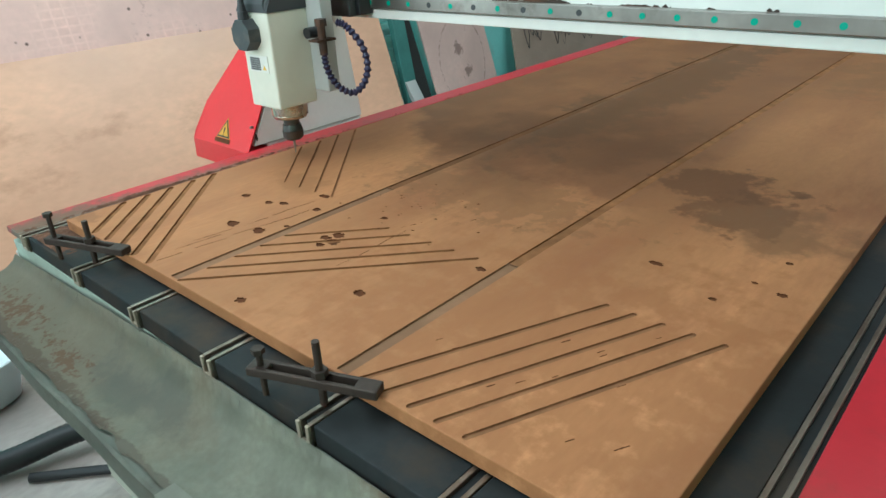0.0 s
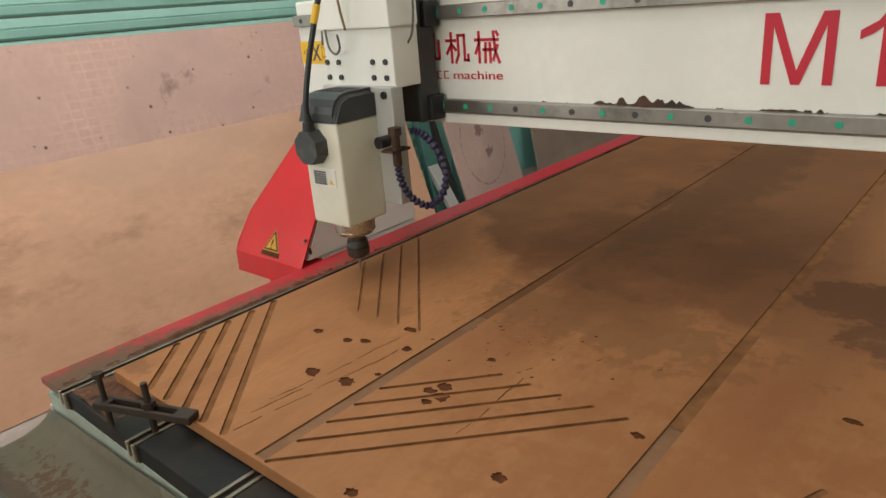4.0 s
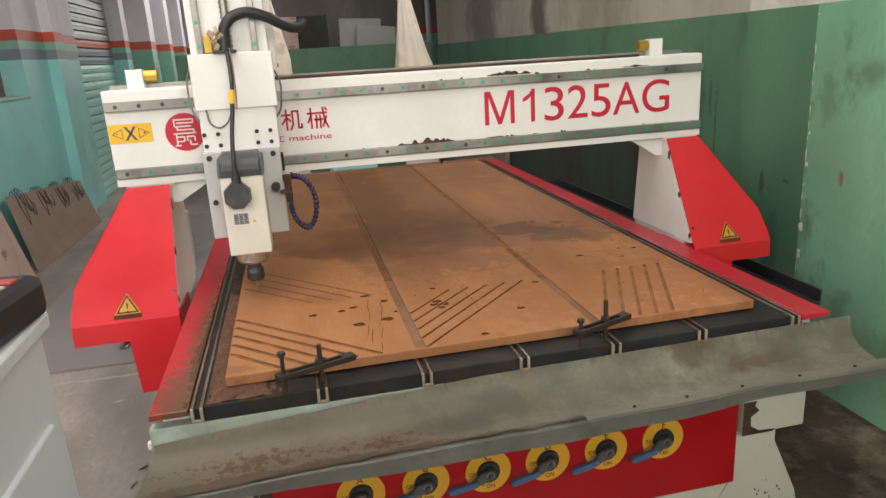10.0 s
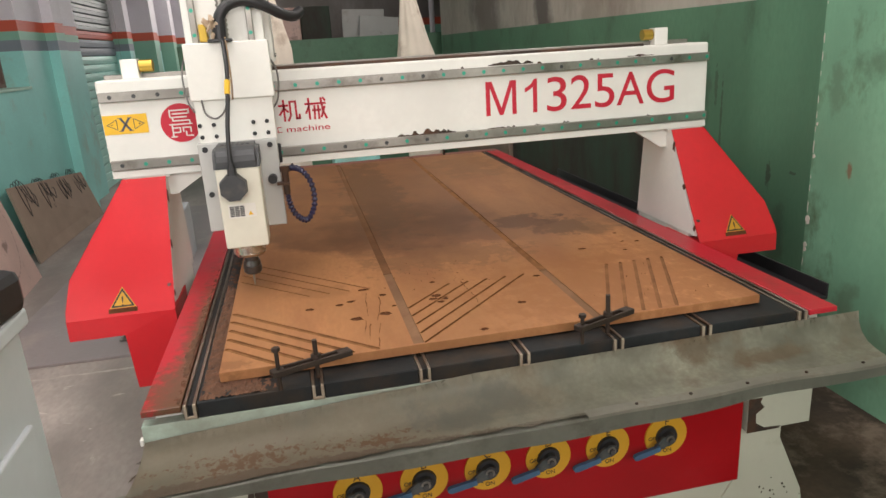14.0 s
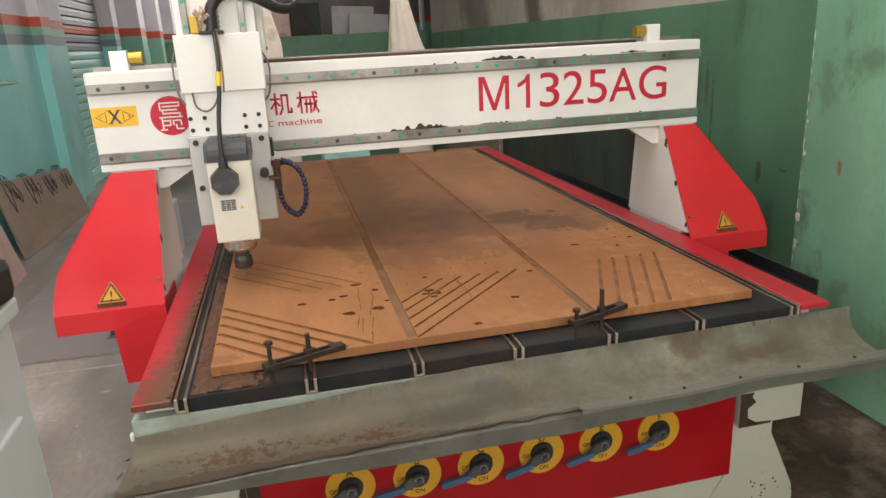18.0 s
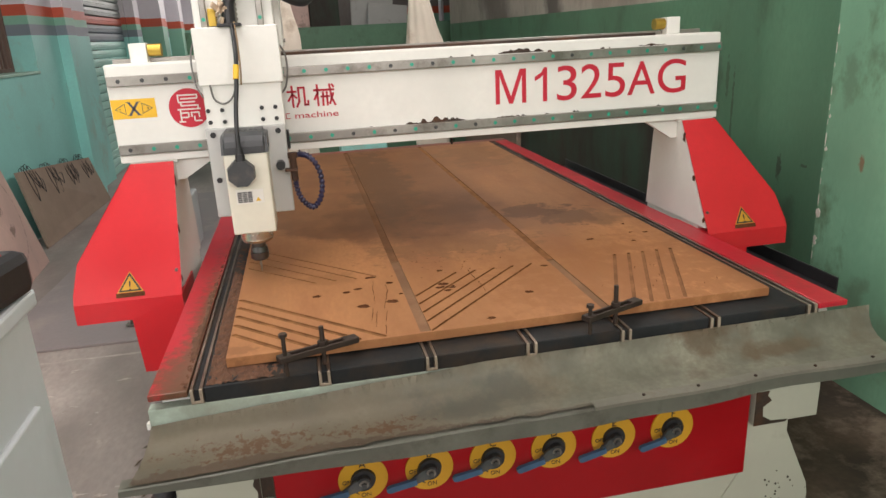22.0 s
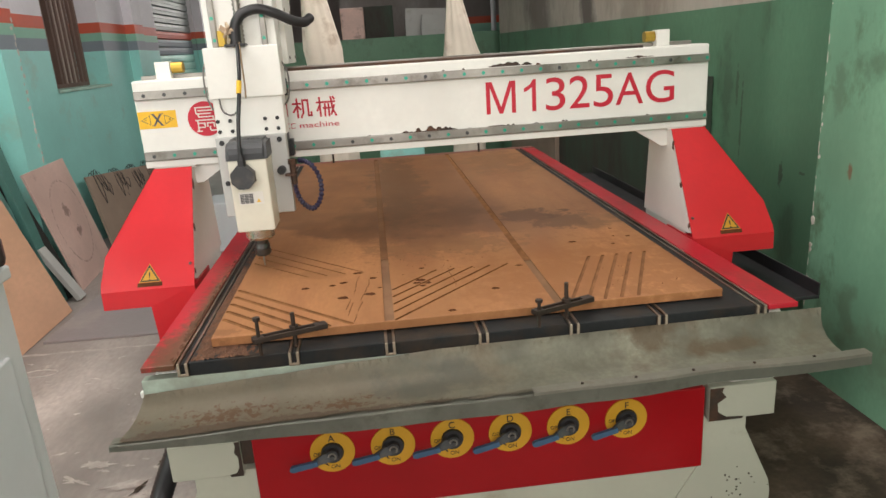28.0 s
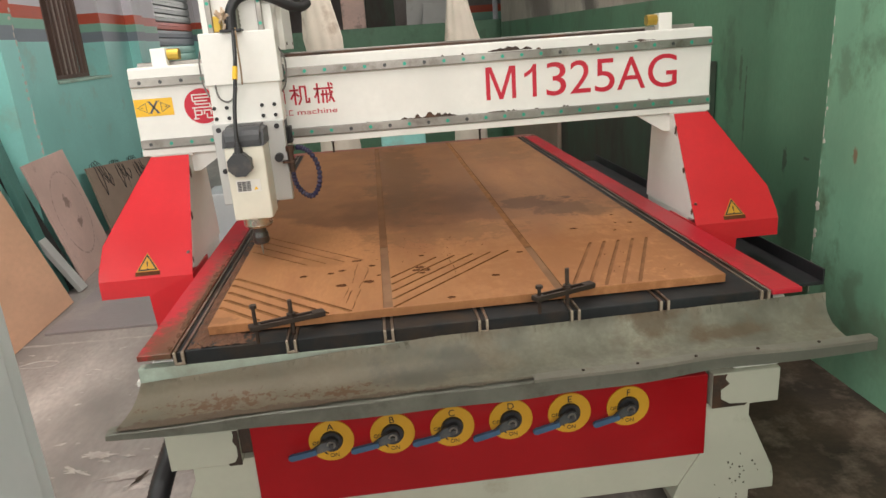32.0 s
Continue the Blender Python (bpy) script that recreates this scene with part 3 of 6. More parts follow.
# ---- the room ----
setting("floor", box(shell(), -2.3, 3.3, -4.9, 15.9, FLOOR - 0.2, FLOOR), CONCRETE, "grey-brown worn concrete floor with pale flaked scuffs")
setting("floor_strip", box(shell(), 1.30, 1.95, -4.0, 2.6, FLOOR, 0.0), FLOOR_BROWN, "raised brown earthy strip along the green wall")
setting("ceiling", box(shell(), -2.3, 3.3, -4.9, 16.0, 3.5, 3.65), CEIL)

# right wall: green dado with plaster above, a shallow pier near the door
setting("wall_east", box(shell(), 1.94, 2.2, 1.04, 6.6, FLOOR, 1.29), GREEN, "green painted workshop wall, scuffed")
setting("wall_bay_east", box(shell(), 3.1, 3.3, 6.6, 15.9, FLOOR, 3.5), GREYBACK)
setting("wall_bay_return", box(shell(), 2.2, 3.3, 6.4, 6.6, FLOOR, 3.5), GREYBACK)
setting("wall_east_upper", box(shell(), 1.945, 2.2, 1.04, 6.6, 1.29, 3.5), PLASTER_SOOT, "dirty whitish plaster above the green paint")
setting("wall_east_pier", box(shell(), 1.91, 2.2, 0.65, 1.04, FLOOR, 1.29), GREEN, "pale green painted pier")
setting("wall_east_pier_upper", box(shell(), 1.915, 2.2, 0.65, 1.04, 1.29, 3.5), PLASTER)
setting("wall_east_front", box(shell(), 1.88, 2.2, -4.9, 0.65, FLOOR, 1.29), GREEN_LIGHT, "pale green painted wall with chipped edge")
setting("wall_east_front_upper", box(shell(), 1.885, 2.2, -4.9, 0.65, 1.29, 3.5), PLASTER)

# plaster patches where the paint has come off the edge
rng = random.Random(4)


def patch(bm, x, y, z, ry, rz, push=0.003):
    n = rng.randint(7, 11)
    prism(bm, [(x, y + ry * rng.uniform(0.5, 1.1) * math.cos(a), z + rz * rng.uniform(0.5, 1.1) * math.sin(a)) for a in (2 * math.pi * k / n for k in range(n))], (push, 0, 0))


chips = shell()
z = 0.05
while z < 1.26:
    tall = rng.uniform(0.008, 0.05)
    if rng.random() < 0.7:
        patch(chips, 1.879, 0.646, z + tall / 2, rng.uniform(0.0012, 0.003), tall / 2)
    z += tall + rng.uniform(0.0, 0.03)
for z, r in ((0.772, 0.007), (0.554, 0.0135), (0.466, 0.009), (0.45, 0.007), (0.343, 0.012), (0.325, 0.008), (0.88, 0.005)):
    patch(chips, 1.878, 0.640, z, r * 0.9, r * 1.35)
setting("paint_chip", chips, PLASTER, "bare plaster chips along the green wall's edge", "wall")
# left wall with its painted bands
lay = AFAR
XL = -1.62
BANDS = ((0.0, 1.325, TEAL), (1.325, 1.40, BAND_GREY), (1.40, 1.46, BAND_GREEN), (1.46, 1.535, BAND_RED), (1.535, 3.3, LAVENDER))


def banded(name, x1, y0, y1, bottom=0.0, bands=BANDS, label=""):
    for z0, z1, m in bands:
        if z1 > bottom:
            setting(name, box(shell(), -1.96, x1, y0, y1, max(z0, bottom), z1), m, label if z1 == bands[0][1] else "", "wall")


banded("wall_west", XL, 2.55, 3.32, label="teal painted wall with grey, green and red bands")
banded("wall_west", XL, 4.28, 5.75)
setting("wall_west_under_window", box(shell(), -1.96, XL, 3.32, 4.28, 0, 1.06), TEAL)
setting("wall_west_over_window", box(shell(), -1.96, XL, 3.32, 4.28, 1.95, 3.3), LAVENDER)
banded("wall_west", XL, 7.3, 14.0)
setting("wall_west_over_shutter", box(shell(), -1.84, XL, -0.1, 2.55, 2.5, 3.3), TEAL)
setting("wall_west_over_far_shutter", box(shell(), -1.84, XL, 5.75, 7.3, 2.5, 3.3), LAVENDER)
banded("wall_west", XL, -1.0, -0.1)
setting("wall_west_front", box(shell(), -1.84, XL, -4.4, -3.4, 0, 3.3), TEAL)
setting("wall_west_over_opening", box(shell(), -1.84, XL, -3.4, -1.0, 2.8, 3.3), TEAL)
banded("pilaster", XL + 0.14, 2.42, 2.62, label="teal painted pilaster")
lay = Matrix()
peel = shell()
for k in range(34):
    z = FLOOR + 0.1 + 0.047 * k
    patch(peel, -1.6905, 3.082 - rng.uniform(0.0, 0.03), z, rng.uniform(0.004, 0.02), rng.uniform(0.01, 0.035), 0.003)
setting("peeled_paint", peel, PLASTER, "pale peeled strip down the pilaster's edge", "wall")
skirt = shell()
for k in range(30):
    patch(skirt, -1.842, -1.0 + 0.035 * k, FLOOR + 0.05, rng.uniform(0.02, 0.04), rng.uniform(0.04, 0.075), 0.003)
setting("bare_plaster", skirt, PLASTER, "bare plaster along the foot of the teal wall", "wall")
lay = AFAR
banded("pilaster", XL + 0.08, 4.85, 5.08)
banded("pilaster", XL + 0.10, 7.35, 7.6)
banded("pilaster", XL + 0.12, 9.0, 9.3)

window = tagged(thing("window_1", "brown barred window with closed slats in the teal wall", "window"), kind="structure")
frame_bars = shell()
for y0, y1, z0, z1 in ((3.325, 3.355, 1.078, 1.945), (4.245, 4.275, 1.078, 1.945), (3.355, 4.245, 1.915, 1.945), (3.355, 4.245, 1.078, 1.105), (3.785, 3.815, 1.105, 1.915)):
    box(frame_bars, -1.83, -1.775, y0, y1, z0, z1)
part("window_frame", frame_bars, WINDOW_BAR, window)
part("window_sill", box(shell(), -1.80, XL + 0.012, 3.325, 4.275, 1.058, 1.077, 0.003), MINT, window, "pale sill")
part("pane", box(shell(), -1.85, -1.835, 3.355, 4.245, 1.105, 1.915), WINDOW_SLAT, window, "greyish brown boarded pane")
for i in range(11):
    y = 3.40 + i * 0.08
    part("window_bar", box(shell(), -1.80, -1.785, y - 0.012, y + 0.012, 1.10, 1.92, 0.004), WINDOW_BAR, window)


def shutter(name, y0, y1, z1, m, label, pitch):
    ob = tagged(thing(name, label, "roller shutter"), kind="structure")
    n = int(z1 / pitch)
    slats = {}
    for i in range(n):
        zc = (i + 0.5) * pitch
        mm = m if m is TEAL_SHUTTER else BAND_RED if 1.44 < zc < 1.56 else BAND_GREY if 1.30 < zc < 1.44 else TEAL_SHUTTER if zc <= 1.30 else m
        slat = slats.get(mm.name)
        if slat is None:
            bm = shell()
            prism(bm, [(-1.70, y0, 0.0), (-1.672, y0, 0.002), (-1.662, y0, 0.008), (-1.660, y0, pitch * 0.42), (-1.664, y0, pitch * 0.45), (-1.664, y0, pitch * 0.5), (-1.660, y0, pitch * 0.53), (-1.663, y0, pitch - 0.010), (-1.670, y0, pitch - 0.005), (-1.70, y0, pitch - 0.004)], (0, y1 - y0, 0))
            slat = slats[mm.name] = part("slat", bm, mm, ob)
            slat.location.z = i * pitch * lay.to_scale().z
        else:
            c = new("slat", slat.data)
            c.parent = ob
            c.location.z = i * pitch * lay.to_scale().z
    return ob


shutter("roller_shutter", -0.1, 2.45, 2.5, TEAL_SHUTTER, "teal painted roller shutter, closed", 0.075)
shutter("far_roller_shutter", 5.75, 7.3, 2.5, SHUTTER_GREY, "grey roller shutter with painted bands, closed", 0.08)

# low green wall at the back, with the dim bay beyond it
setting("wall_low_north", box(shell(), -0.85, 2.7, 6.2, 6.4, 0, 1.32), GREEN, "low green wall at the back of the shop")
setting("wall_back", box(shell(), -1.85, 2.9, 13.9, 14.1, 0, 3.3), GREYBACK)
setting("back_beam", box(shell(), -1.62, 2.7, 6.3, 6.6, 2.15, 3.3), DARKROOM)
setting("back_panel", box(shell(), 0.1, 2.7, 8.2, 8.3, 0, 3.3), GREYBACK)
setting("back_band", box(shell(), 1.3, 2.7, 8.18, 8.2, 1.455, 1.545), BAND_RED)
setting("back_band", box(shell(), 1.3, 2.7, 8.18, 8.2, 0.0, 1.455), BAND_GREEN)
setting("back_pipe", rod(shell(), (1.92, 6.9, 0.0), (1.92, 6.9, 3.3), 0.03, seg=12), LAVENDER)
for i in range(4):
    setting("corridor_pier", box(shell(), -1.6, -1.35, 8.0 + 1.5 * i, 8.3 + 1.5 * i, 1.535, 3.3), LAVENDER)
    setting("corridor_pier", box(shell(), -1.6, -1.35, 8.0 + 1.5 * i, 8.3 + 1.5 * i, 1.44, 1.535), BAND_RED)
    setting("corridor_pier", box(shell(), -1.6, -1.35, 8.0 + 1.5 * i, 8.3 + 1.5 * i, 0, 1.44), BAND_GREEN)

# front wall with the wide doorway behind the camera
lay = Matrix()
setting("wall_front_left", box(shell(), -2.3, -1.85, -5.1, -4.9, FLOOR, 3.5), PLASTER)
setting("wall_front_top", box(shell(), -1.85, 1.9, -5.1, -4.9, 3.0, 3.5), PLASTER)
setting("wall_front_right", box(shell(), 1.9, 2.2, -5.1, -4.9, FLOOR, 3.5), PLASTER)
setting("ground", box(shell(), -60, 60, -90, -5.1, -0.45, FLOOR - 0.02), CONCRETE)

lay = AFAR
# smooth concrete beyond the floor joint, added as a thin slab
tagged(part("smooth_floor_zone", box(shell(), -1.24, -0.46, 1.56, 4.6, 0.0005, 0.012, 0.002, Matrix.Rotation(radians(-1.5), 4, "Z")), mat("smooth_grey_concrete", (0.30, 0.262, 0.262), 0.45, 0, 0.12, 1.5, 50, 0.1, dirt=(0.36, 0.31, 0.29), dirt_at=0.6, dirt_scale=3)), "smooth grey zone of the concrete floor, laid on as a thin slab", "sheet")
rng = random.Random(6)


def flake_patch(bm, x, y, long, wide, turn, z):
    """A ragged, hollowed blotch of pale cement skin lying on the floor."""
    n = 26
    c, d = math.cos(turn), math.sin(turn)
    rim = []
    for k in range(n):
        a = 2 * math.pi * k / n
        f = 0.75 + 0.9 * noise.noise((3 * math.cos(a) + x * 31, 3 * math.sin(a) + y * 17, turn)) + rng.uniform(-0.12, 0.12)
        u, v = long * f * math.cos(a), wide * f * math.sin(a)
        rim.append(bm.verts.new((x + c * u - d * v, y + d * u + c * v, z)))
    bm.faces.new(rim)


bm = shell()
prev = None
for i in range(60):
    x = -1.26 + i * 0.0125
    w = 0.012 + 0.016 * abs(noise.noise((i * 0.23, 0.0, 3.0))) + 0.02 * max(0, noise.noise((i * 0.08, 7.0, 3.0)))
    y = 1.475 - 0.02 * i / 60 + 0.012 * noise.noise((i * 0.15, 4.0, 0.0))
    cur = [bm.verts.new((x, y - w / 2, 0.002)), bm.verts.new((x, y + w / 2, 0.002))]
    if prev:
        bm.faces.new((prev[0], cur[0], cur[1], prev[1]))
    prev = cur
setting("floor_crack_filler", bm, FLOOR_PALE, "pale ragged filler along a floor joint", "floor")
bm = shell()
loop = tube(shell(), [(-1.16, 1.27, 0.0), (-1.11, 1.30, 0.0), (-1.05, 1.30, 0.0), (-1.0, 1.275, 0.0), (-1.02, 1.245, 0.0), (-1.08, 1.24, 0.0), (-1.14, 1.25, 0.0), (-1.2, 1.235, 0.0)], 0.0035, 5, n=5)
setting("floor_scuff", loop, FLOOR_PALE, "pale hooked scrape on the concrete floor", "floor")
for k in range(70):
    y = rng.choice((rng.uniform(-0.1, 0.75), rng.uniform(0.1, 0.6), rng.uniform(0.7, 1.4)))
    x = rng.uniform(-1.0, -0.28) - 0.15 * max(0, y)
    big = rng.random() < 0.35 and y < 0.8
    flake_patch(bm, x, y, rng.uniform(0.05, 0.11) if big else rng.uniform(0.006, 0.028), rng.uniform(0.012, 0.03) if big else rng.uniform(0.003, 0.01), rng.uniform(-0.5, 0.3), 0.0012 + 0.00004 * k)
setting("floor_scuff", bm, FLOOR_PALE, "pale flaked scuffs on the concrete floor", "floor")
bm = shell()
for k in range(14):
    flake_patch(bm, -0.42 + rng.uniform(-0.05, 0.05) + 0.02 * k, 0.25 + 0.09 * k + rng.uniform(-0.03, 0.03), rng.uniform(0.02, 0.05), rng.uniform(0.004, 0.01), rng.uniform(0.8, 1.8), 0.0045)
setting("floor_crack", bm, FLOOR_BROWN, "dark broken edge in the concrete floor", "floor")

# ---- boards leaning on the left wall ----


def sheet(name, corners, thick, m, label):
    """A flat board through four corners, with a little thickness."""
    a, b, c, d = (Vector(p) for p in corners)
    nrm = (b - a).cross(d - a).normalized() * thick
    ob = part(name, prism(shell(), [a, b, c, d], nrm), m)
    return tagged(ob, label, "board", "leaning boards")


lay = Matrix()
sheet("leaning_board", [(-1.424, -0.03, FLOOR), (-1.43, 2.42, FLOOR), (-1.73, 2.45, 0.67), (-1.73, 0.07, 0.665)], 0.012, SHEET, "large brown fibreboard sheet leaning on another board")
sheet("leaning_board", [(-1.55, 0.15, FLOOR), (-1.55, 2.36, FLOOR), (-1.83, 2.36, 1.09), (-1.83, 0.21, 1.10)], 0.01, SHEET_PRINT, "pinkish spotted fibreboard sheet leaning on the shutter")
sheet("leaning_board", [(-1.515, 2.80, FLOOR), (-1.575, 3.50, FLOOR), (-1.705, 3.35, 0.633), (-1.68, 2.727, 0.624)], 0.012, RINGED, "worn pinkish board with a ring mark leaning on the pilaster")
lay = AFAR
sheet("leaning_board", [(-1.48, 3.3, 0.002), (-1.44, 4.72, 0.002), (-1.56, 4.76, 0.36), (-1.57, 3.3, 0.5)], 0.012, CARDBOARD, "low brown board leaning on the wall, hung with wires")
rng = random.Random(8)
for k in range(4):
    wire = thing("wire_coil", "dark loose wire loops hung over the low board", "wire", "wire coils")
    for j in range(4):
        y = 3.42 + k * 0.36 + j * 0.042
        z = 0.50 - (y - 3.3) * 0.095
        h, d, w = rng.uniform(0.01, 0.035), rng.uniform(0.10, 0.19), rng.uniform(0.035, 0.075)
        hang = [(-1.588, y, z - 0.08), (-1.582, y, z + h * 0.7), (-1.570, y + 0.004, z + h), (-1.553, y + 0.008, z - 0.01), (-1.535, y + 0.012, z - d * 0.5)]
        hang += [(-1.512, y + 0.02 + w * 0.2, z - d), (-1.51, y + 0.015 + w * 0.6, z - d - 0.012), (-1.525, y + 0.015 + w, z - d * 0.6), (-1.545, y + 0.01 + w, z - 0.02 - 0.05 * (j % 2))]
        part("wire", tube(shell(), hang, 0.0022, 6, n=5), BLACK, wire)
lay = Matrix()


def leaning_bar(name, foot, top, wide, deep, m, label, category):
    """A straight bar standing on its foot and leaning to its top, its broad side to the room."""
    run = Vector(top) - Vector(foot)
    turn = Matrix((Vector((0, 1, 0)), run.normalized().cross(Vector((0, 1, 0))), run.normalized())).transposed().to_4x4()
    bm = box(shell(), -wide / 2, wide / 2, -deep / 2, deep / 2, 0, run.length, 0.003, Matrix.Translation(foot) @ turn)
    return tagged(part(name, bm, m), label, category, "leaning boards")


# this first one is a U-channel, simplified to a solid bar
leaning_bar("pale_channel", (-1.445, 2.63, FLOOR + 0.01), (-1.585, 2.56, 0.215), 0.085, 0.03, GREY_PLATE, "pale grey U-channel leaning between the boards, as a plain bar", "batten")
leaning_bar("green_plank", (-1.54, 2.57, FLOOR + 0.01), (-1.76, 2.55, 1.15), 0.10, 0.04, TEAL_SHADED, "plank in teal darkened for its shaded side, leaning on the wall", "plank")
# near-black bar added where shadow lies behind the ring-marked board
leaning_bar("gap_shade_bar", (-1.52, 2.69, FLOOR + 0.01), (-1.745, 2.66, 0.62), 0.11, 0.04, GAP_SHADE, "near-black bar added for the shadow between the leaning boards", "plank")

# ---- the router: bed ----
lay = Matrix()
BED = 0.575
router = thing("router_table", "red and white flatbed router frame on flared legs", "machine")
bed = part("bed", box(shell(), -0.066, 1.306, -0.06, 2.58, 0.545, BED - 0.004), PVC, router, "dark dusty bed surface")
SLOTS = (-0.052, 0.19, 0.405, 0.618, 0.83, 1.04, 1.282)
for a, b in zip(SLOTS, SLOTS[1:]):
    part("bed_panel", box(shell(), a + 0.0125, b - 0.0125, -0.064, 2.575, 0.543, BED, 0.002), PVC, router)


def slot(x):
    bm = shell()
    for s in (-1, 1):
        box(bm, min(x + s * 0.0055, x + s * 0.012), max(x + s * 0.0055, x + s * 0.012), -0.067, 2.578, 0.552, BED + 0.0015, 0.001)
        box(bm, min(x + s * 0.0095, x + s * 0.012), max(x + s * 0.0095, x + s * 0.012), -0.067, 2.578, 0.5475, 0.5522)
    box(bm, x - 0.012, x + 0.012, -0.067, 2.578, 0.544, 0.5478)
    rail = part("clamping_slot", bm, ALU, router, "worn aluminium slotted rail")
    end = shell()
    for s in (-1, 1):
        box(end, min(x + s * 0.0055, x + s * 0.0115), max(x + s * 0.0055, x + s * 0.0115), -0.0715, -0.0672, 0.5515, BED + 0.0012, 0.001)
    box(end, x - 0.0115, x + 0.0115, -0.0715, -0.0672, 0.547, 0.552, 0.001)
    part("slot_end", end, ALU_PALE, rail, "pale sawn end of the rail")
    # black strip over the slot's floor stands for the shade inside it
    part("slot_shade", box(shell(), x - 0.0058, x + 0.0058, -0.0665, 2.57, 0.5482, 0.5495), BLACK, rail)


for x in SLOTS:
    slot(x)
for x0, x1 in ((-0.14, -0.068), (1.299, 1.372)):
    part("side_cover", box(shell(), x0, x1, -0.07, 2.66, BED - 0.012, BED + 0.001, 0.002), RED_DUSTY, router, "dust-covered red side cover")
part("rear_cover", box(shell(), -0.14, 1.372, 2.585, 2.66, BED - 0.012, BED + 0.002, 0.002), REAR_DUST, router, "rear cover thick with brown dust")
for x0, x1, xe in ((-0.125, -0.005, -0.125), (1.235, 1.355, 1.355)):
    part("side_beam", box(shell(), x0, x1, -0.035, 2.62, 0.36, 0.545, 0.006), WHITE, router)
    part("guide_rail", box(shell(), xe - 0.012, xe + 0.012, 0.0, 2.6, 0.47, 0.5, 0.002), STEEL, router)
part("front_beam", box(shell(), -0.145, 1.30, -0.0645, -0.036, 0.49, 0.5425, 0.002), MINT_WORN, router, "mint green front rail, worn to grey")
part("corner_plate", box(shell(), -0.152, -0.145, -0.066, -0.052, 0.502, 0.516, 0.002), WHITE, router)
part("panel_end", box(shell(), 0.034, 0.064, -0.04, -0.012, 0.29, 0.357, 0.003), RUST, router)
part("cross_beam", box(shell(), 0.0, 1.23, 0.0, 0.09, 0.40, 0.53, 0.004), WHITE, router)
part("cross_beam", box(shell(), 0.0, 1.23, 2.45, 2.55, 0.36, 0.53, 0.004), WHITE, router)
for y in (-0.03, 1.2, 2.42):
    for s, x0, x1, h0, h1 in ((-1, -0.084, 0.06, -0.128, 0.036), (1, 1.165, 1.286, 1.178, 1.350)):
        bm = shell()
        flare = [(x0, 0.27), (x1, 0.27), (x1, 0.225), (x1 + 0.074, 0.062), (x1 + 0.08, 0.03), (x1 + 0.08, FLOOR), (x0 - 0.01, FLOOR), (x0 - 0.07, 0.0), (x0 - 0.055, 0.04), (x0, 0.13)]
        if s < 0:
            flare = [(x0, 0.27), (x1, 0.27), (x1, 0.13), (x1 + 0.055, 0.04), (x1 + 0.07, 0.0), (x1 + 0.01, FLOOR), (x0 - 0.08, FLOOR), (x0 - 0.08, 0.03), (x0 - 0.074, 0.062), (x0, 0.225)]
        prism(bm, [(px, y, pz) for px, pz in flare], (0, 0.12, 0))
        foot = part("leg", bm, CREAM_SHADED, router, "cream enamel flared leg with rust specks")
        part("leg_head", box(shell(), h0, h1, y - 0.018 if y < 0 else y, y + 0.14, 0.268, 0.36, 0.003), CREAM_SHADED, router)
        if y < 0 and s > 0:
            for k in range(26):
                px, pz, r = rng.gauss(1.275, 0.03), rng.gauss(0.045, 0.035), rng.uniform(0.001, 0.0035)
                part("rust_speck", prism(shell(), [(px + r * math.cos(q) * rng.uniform(0.6, 1.2), y - 0.0012, pz + r * math.sin(q) * rng.uniform(0.6, 1.2)) for q in (2 * math.pi * i / 6 for i in range(6))], (0, 0.002, 0)), RUST, foot)
part("lower_rail", box(shell(), 0.04, 1.18, -0.026, 0.06, 0.034, 0.132, 0.004), CREAM_SHADED, router)
# bare rusty patches where the enamel has flaked off the leg heads
for xa, s, w in ((0.0355, -1, 0.35), (1.1785, 1, 1.0)):
    bm = shell()
    prism(bm, [(xa, -0.0485, 0.357), (xa + s * w * 0.035, -0.0485, 0.357), (xa + s * w * 0.03, -0.0485, 0.345), (xa + s * w * 0.042, -0.0485, 0.33), (xa + s * w * 0.02, -0.0485, 0.315), (xa + s * w * 0.022, -0.0485, 0.29), (xa + s * w * 0.045, -0.0485, 0.275), (xa + s * w * 0.09, -0.0485, 0.272), (xa + s * w * 0.085, -0.0485, 0.266), (xa, -0.0485, 0.266)], (0, 0.003, 0))
    part("rust_patch", bm, RUST, router, "flaked rusty patch")

